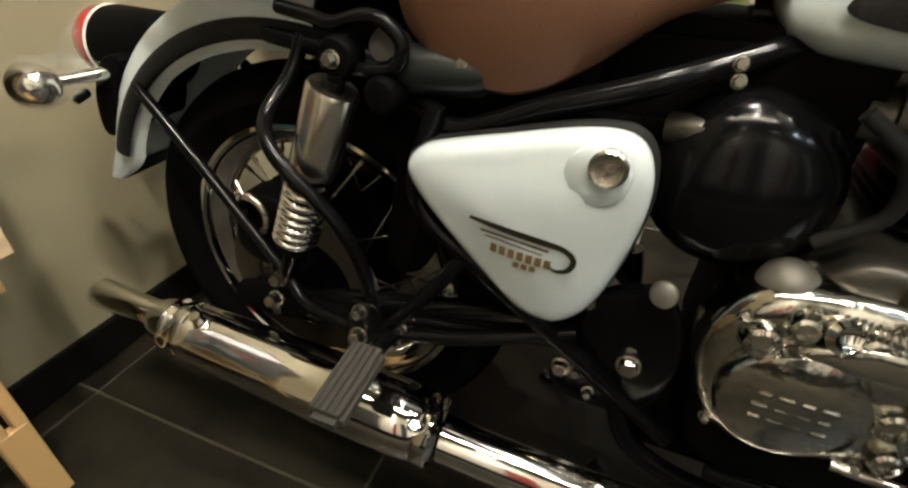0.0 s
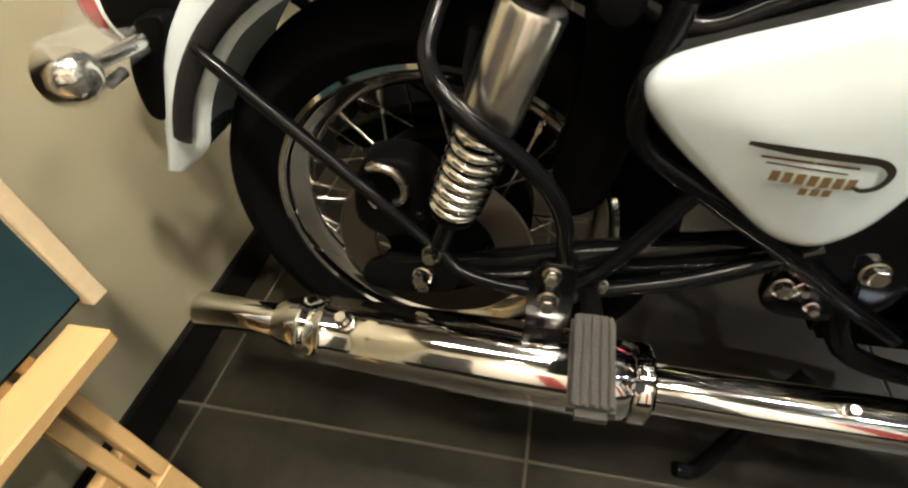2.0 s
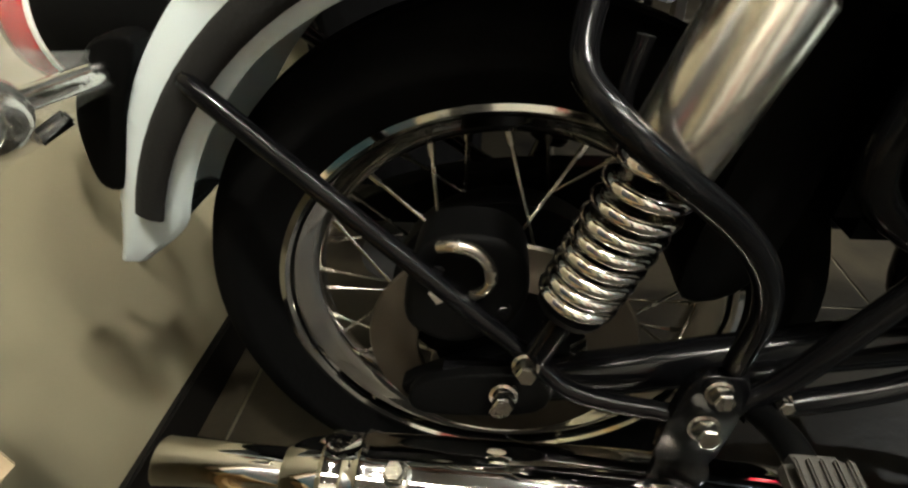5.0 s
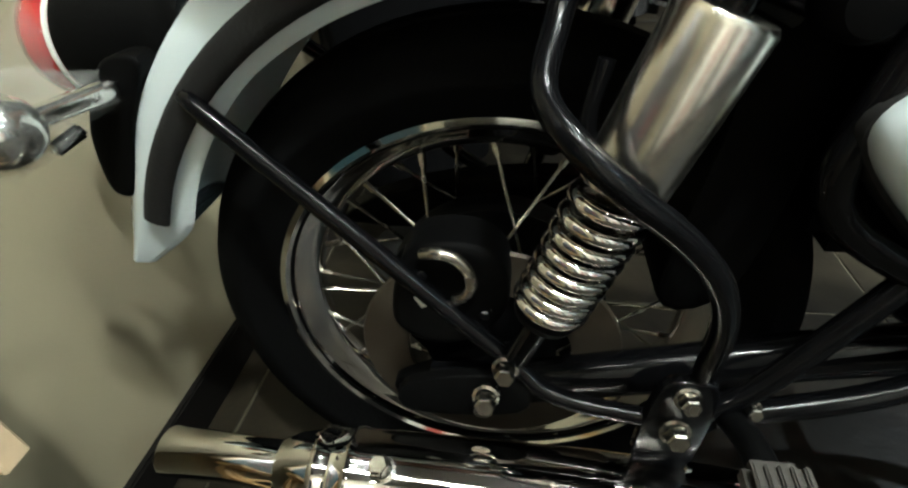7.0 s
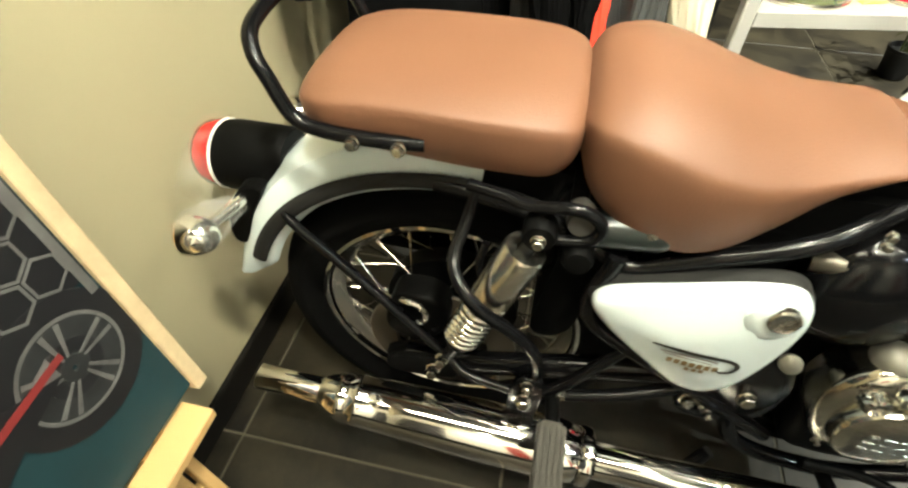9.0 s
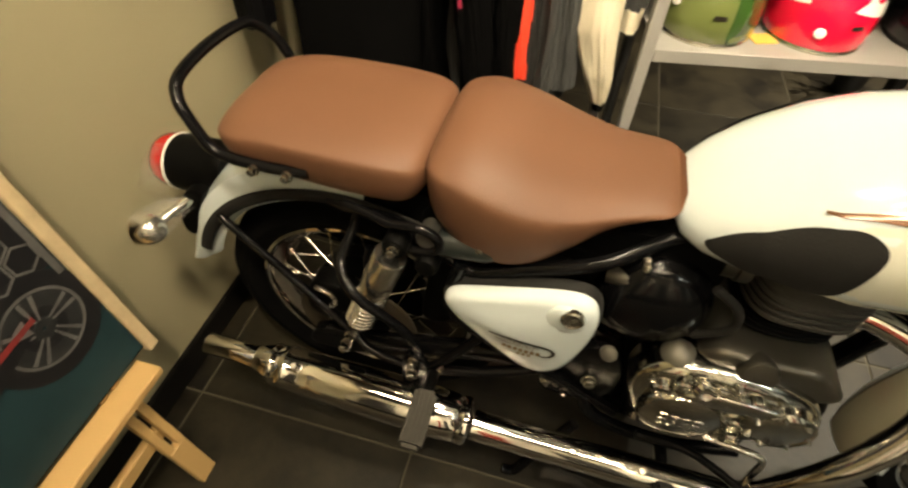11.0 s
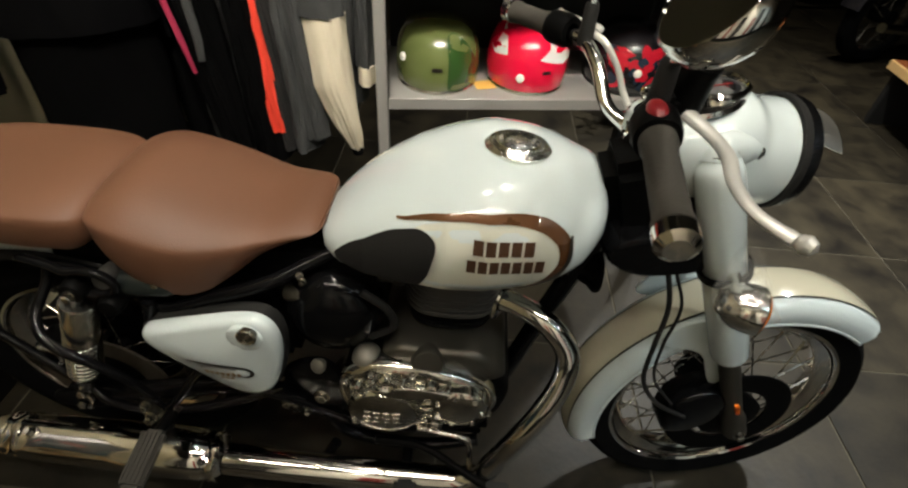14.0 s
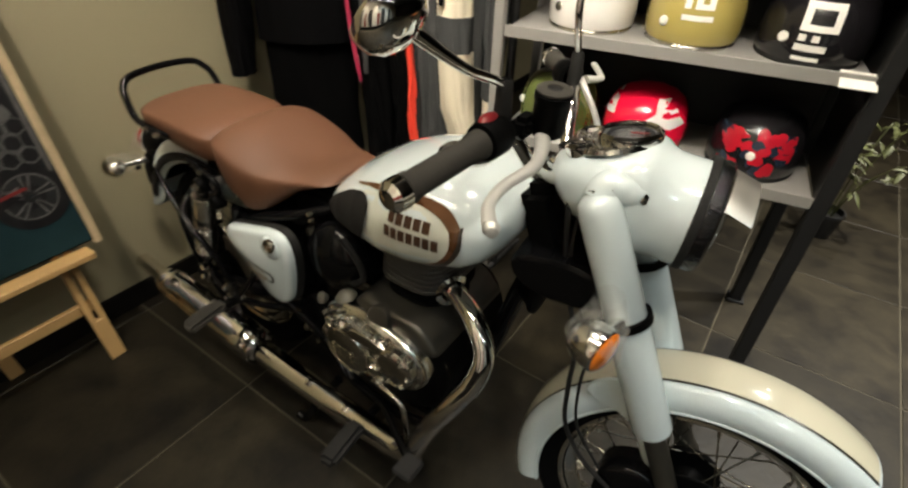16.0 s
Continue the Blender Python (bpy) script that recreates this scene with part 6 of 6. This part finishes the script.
jacket("jacket", "charcoal textile jacket with grey straps on a hanger", [
    ("body", [(1.45, 0.035, 0.72, 0.04, 0.12), (1.0, 0.045, 0.71, 0.055, 0.16), (0.46, 0.065, 0.70, 0.055, 0.15)], CLOTHGREY, "", 6, 0.010),
    ("sleeve", [(1.35, 0.05, 0.58, 0.04, 0.05), (0.95, 0.06, 0.56, 0.044, 0.055), (0.52, 0.10, 0.56, 0.036, 0.045)], CLOTHBLACK, "", 5, 0.007),
    ("strap", [(1.1, 0.080, 0.515, 0.007, 0.006), (0.93, 0.086, 0.502, 0.011, 0.007), (0.85, 0.090, 0.500, 0.009, 0.006), (0.80, 0.084, 0.503, 0.007, 0.005)], CLOTHSTEEL, "grey strap", 3, 0.0015),
], (0.04, 0.72))
jacket("jacket", "black jacket with an orange-red sleeve stripe on a hanger", [
    ("body", [(1.45, 0.145, 0.72, 0.04, 0.12), (1.0, 0.155, 0.71, 0.055, 0.15), (0.47, 0.165, 0.70, 0.055, 0.14)], CLOTHBLACK, "", 6, 0.009),
    ("sleeve", [(1.35, 0.18, 0.655, 0.04, 0.045), (0.95, 0.20, 0.645, 0.046, 0.048), (0.50, 0.225, 0.645, 0.040, 0.042)], CLOTHGREY, "", 5, 0.007),
    ("stripe", [(1.25, 0.178, 0.602, 0.017, 0.010), (0.90, 0.184, 0.595, 0.020, 0.012), (0.70, 0.191, 0.594, 0.021, 0.012), (0.565, 0.198, 0.600, 0.017, 0.010)], CLOTHRED, "orange-red stripe", 3, 0.0045),
], (0.15, 0.72))
jacket("jacket", "grey mesh jacket on a hanger", [
    ("body", [(1.45, 0.26, 0.72, 0.03, 0.12), (1.0, 0.265, 0.71, 0.04, 0.15), (0.52, 0.27, 0.70, 0.04, 0.14)], CLOTHSTEEL, "", 6, 0.008),
    ("sleeve", [(1.35, 0.285, 0.62, 0.03, 0.04), (0.95, 0.292, 0.61, 0.032, 0.045), (0.56, 0.31, 0.61, 0.028, 0.04)], CLOTHSTEEL, "", 5, 0.006),
], (0.26, 0.72))
jacket("jacket", "cream and grey riding jacket with a dark cuff on a hanger", [
    ("body", [(1.45, 0.37, 0.74, 0.035, 0.11), (1.0, 0.375, 0.73, 0.045, 0.14), (0.62, 0.375, 0.73, 0.045, 0.12)], CLOTHSTEEL, "", 6, 0.008),
    ("upper_sleeve", [(1.30, 0.350, 0.63, 0.052, 0.05), (1.0, 0.352, 0.615, 0.057, 0.052)], CLOTHCREAM, "cream upper sleeve", 4, 0.005),
    ("elbow_panel", [(1.0, 0.353, 0.613, 0.059, 0.054), (0.90, 0.355, 0.612, 0.059, 0.054)], CLOTHSTEEL, "grey elbow panel", 4, 0.004),
    ("fore_sleeve", [(0.90, 0.357, 0.612, 0.058, 0.052), (0.72, 0.368, 0.615, 0.053, 0.048), (0.60, 0.395, 0.622, 0.034, 0.038), (0.515, 0.413, 0.632, 0.016, 0.020)], CLOTHCREAM, "cream fore sleeve", 4, 0.005),
    ("cuff", [(0.516, 0.413, 0.632, 0.0165, 0.021), (0.494, 0.417, 0.634, 0.015, 0.019)], CLOTHBLACK, "dark cuff", 4, 0.001),
    ("tail", [(1.25, 0.440, 0.71, 0.020, 0.05), (0.95, 0.443, 0.70, 0.024, 0.045), (0.742, 0.444, 0.70, 0.024, 0.042)], CLOTHSTEEL, "", 4, 0.005),
    ("hem", [(0.744, 0.444, 0.70, 0.0245, 0.042), (0.69, 0.444, 0.70, 0.023, 0.040)], CLOTHCREAM, "pale hem", 4, 0.002),
    ("button", [(1.052, 0.340, 0.562, 0.010, 0.006), (1.030, 0.340, 0.560, 0.010, 0.006)], CLOTHBLACK, "dark round badge", 3, 0.0005),
], (0.37, 0.74))

# ---- farther into the showroom ----


def far_motorcycle(m, label, colour):
    th = thing("parked_motorcycle", label, "motorcycle", "parked motorcycles")
    th.matrix_world = m
    for x in (0.0, 1.38):
        w = part("wheel", lathe([(0.22, -0.03), (0.23, -0.045), (0.28, -0.05), (0.31, -0.03), (0.318, 0), (0.31, 0.03), (0.28, 0.05), (0.23, 0.045), (0.22, 0.03)], Matrix.Translation((x, 0, 0.318)) @ Matrix.Rotation(radians(90), 4, "X"), 48, closed=True), TYRE, th, "black tyred wheel")
        part("rim", lathe([(0.205, -0.025), (0.22, -0.03), (0.22, 0.03), (0.205, 0.025)], Matrix.Translation((x, 0, 0.318)) @ Matrix.Rotation(radians(90), 4, "X"), 48, closed=True), STEEL, w)
        part("hub", lathe([(0, -0.07), (0.05, -0.07), (0.05, 0.07), (0, 0.07)], Matrix.Translation((x, 0, 0.318)) @ Matrix.Rotation(radians(90), 4, "X"), 24), SATIN, w)
        for k in range(12):
            a = 2 * math.pi * k / 12
            part("spoke", tube([(x + 0.05 * math.cos(a + 0.4), 0.04 * (-1) ** k, 0.318 + 0.05 * math.sin(a + 0.4)), (x + 0.208 * math.cos(a), 0, 0.318 + 0.208 * math.sin(a))], 0.003, 6, False), STEEL, w)
    part("tank", loft([[(x, w * math.cos(a), z + h * math.sin(a)) for a in np.linspace(0, 2 * math.pi, 24, endpoint=False)] for x, w, z, h in ((0.52, 0.04, 0.84, 0.03), (0.6, 0.11, 0.85, 0.07), (0.75, 0.15, 0.86, 0.095), (0.88, 0.14, 0.87, 0.085), (0.96, 0.06, 0.88, 0.03))]), colour, th, "glossy dark tank")
    part("seat", loft([[(x, w * math.cos(a), z + h * math.sin(a)) for a in np.linspace(0, 2 * math.pi, 20, endpoint=False)] for x, w, z, h in ((-0.25, 0.06, 0.84, 0.02), (-0.15, 0.12, 0.83, 0.045), (0.2, 0.13, 0.81, 0.05), (0.45, 0.10, 0.81, 0.045), (0.53, 0.05, 0.82, 0.02))]), RUBBER, th, "black seat")
    part("engine", slab(outline([(0.45, 0.30), (0.48, 0.6), (0.68, 0.72), (0.85, 0.6), (0.86, 0.32), (0.65, 0.22)]), 0.13, -0.13, 0.01, 3, 0.03), SATIN, th)
    part("guard", mudguard(Vector((0, 0, 0.318)), radians(170), radians(50), lambda a: [(0.07, 0.33), (0.075, 0.35), (0.04, 0.37), (0.0, 0.375)], 20), colour, th)
    part("guard", mudguard(Vector((1.38, 0, 0.318)), radians(195), radians(50), lambda a: [(0.06, 0.33), (0.065, 0.345), (0.04, 0.36), (0.0, 0.365)], 20), colour, th)
    for s in (-0.09, 0.09):
        part("fork", tube([(1.07, s, 0.98), (1.38, s, 0.318)], 0.024, 12, False), SATIN, th)
    part("handlebar", tube([(0.95, -0.36, 1.05), (1.0, -0.12, 1.08), (1.03, 0, 1.02), (1.0, 0.12, 1.08), (0.95, 0.36, 1.05)], 0.012, 10), CHROME, th)
    part("headlamp", lathe([(0, -0.09), (0.06, -0.08), (0.09, -0.02), (0.09, 0.03), (0.07, 0.045), (0, 0.05)], aim((1.2, 0, 0.93), (1, 0, 0)), 28), SATIN, th)
    part("stand", tube([(0.48, 0.12, 0.25), (0.45, 0.30, 0.01)], 0.012, 8, False), SATIN, th)
    part("exhaust", tube([(0.82, -0.1, 0.65), (0.92, -0.16, 0.45), (0.8, -0.2, 0.26), (0.2, -0.21, 0.27), (-0.25, -0.21, 0.32)], 0.03, 12), CHROME, th)
    return th


far_motorcycle(pose(3.50, 3.15, 0, 0, 0, 20), "black parked motorcycle with spoked wheels", SHELLBLACK)
far_motorcycle(pose(3.1, 4.35, 0, 0, 0, 12), "dark parked motorcycle standing in the dim showroom", SHELLBLACK)
bench = thing("low_bench", "low brown wooden display bench", "bench")
bench.matrix_world = pose(3.19, 1.72, 0, 0, 0, 88)
part("top", box(1.0, 0.36, 0.04, Matrix.Translation((0, 0, 0.33)), 0.004), material("brown_varnished_wood", (0.15, 0.045, 0.014), 0.4, vary=0.3, scale=6, bump=0.15), bench)
for x in (-0.45, 0.45):
    part("support", box(0.04, 0.32, 0.31, Matrix.Translation((x, 0, 0.155)), 0.004), RACKDARK, bench)

part("edge_strip", box(1.0, 0.012, 0.05, Matrix.Translation((0, 0.186, 0.325)), 0.003), PINE, bench, "orange wooden edge strip")


def potted_plant(x, y):
    """A thin shrub in a dark pot: bent stems with narrow drooping leaves."""
    th = thing("potted_plant", "spindly olive-green plant in a small dark pot", "plant")
    th.location = (x, y, 0)
    pot = part("pot", lathe([(0, 0), (0.05, 0), (0.055, 0.006), (0.068, 0.11), (0.072, 0.114), (0.072, 0.128), (0.064, 0.128), (0.060, 0.105), (0, 0.10)], None, 28), RACKDARK, th, "dark tapered pot")
    rng = random.Random(21)
    leaves = bmesh.new()
    for k in range(9):
        a, lean, h = rng.uniform(0, 6.283), rng.uniform(0.05, 0.16), rng.uniform(0.28, 0.50)
        line = [Vector((0.02 * math.cos(a), 0.02 * math.sin(a), 0.10)), Vector((0.4 * lean * math.cos(a), 0.4 * lean * math.sin(a), 0.10 + 0.55 * h)), Vector((lean * math.cos(a), lean * math.sin(a), 0.10 + h)), Vector((1.5 * lean * math.cos(a), 1.5 * lean * math.sin(a), 0.08 + h))]
        part("stem", tube(line, [0.004, 0.003, 0.002, 0.001], 6), LEAF, th)
        for j in range(11):
            root = line[1].lerp(line[2], rng.uniform(-0.3, 1.0)) if j < 7 else line[2].lerp(line[3], rng.random())
            b, ln = rng.uniform(0, 6.283), rng.uniform(0.05, 0.09)
            out, side = Vector((math.cos(b), math.sin(b), rng.uniform(-0.7, 0.3))).normalized(), Vector((-math.sin(b), math.cos(b), 0))
            tip = root + out * ln - Vector((0, 0, 0.02))
            mid = root + out * ln * 0.5
            v = [leaves.verts.new(p) for p in (root, mid + side * 0.011 - Vector((0, 0, 0.003)), tip, mid - side * 0.011 - Vector((0, 0, 0.003)), mid + Vector((0, 0, 0.002)))]
            for i in range(4):
                leaves.faces.new((v[i], v[(i + 1) % 4], v[4]))
    part("foliage", leaves, LEAF, th, "narrow olive leaves")
    return pot


potted_plant(1.555, 1.90)

# ---- floor tiles ----
SIZE, JOINT = 0.578, 0.005
GX, GY = 1.305, 0.945
tile_mesh = mesh_of("tile", box(SIZE - JOINT, SIZE - JOINT, 0.012, None, 0.0015, seg=1), TILE, smooth=False)
for i in range(-4, 8):
    for j in range(-5, 8):
        cx, cy = GX + (i + 0.5) * SIZE, GY + (j + 0.5) * SIZE
        x0, x1, y0, y1 = cx - SIZE / 2, cx + SIZE / 2, cy - SIZE / 2, cy + SIZE / 2
        if x1 < X0 or x0 > X1 - 0.6 or y1 < Y0 or y0 > Y1:
            continue
        t = new("tile", tile_mesh)
        t.parent = floor
        t.location = (cx, cy, -0.006)
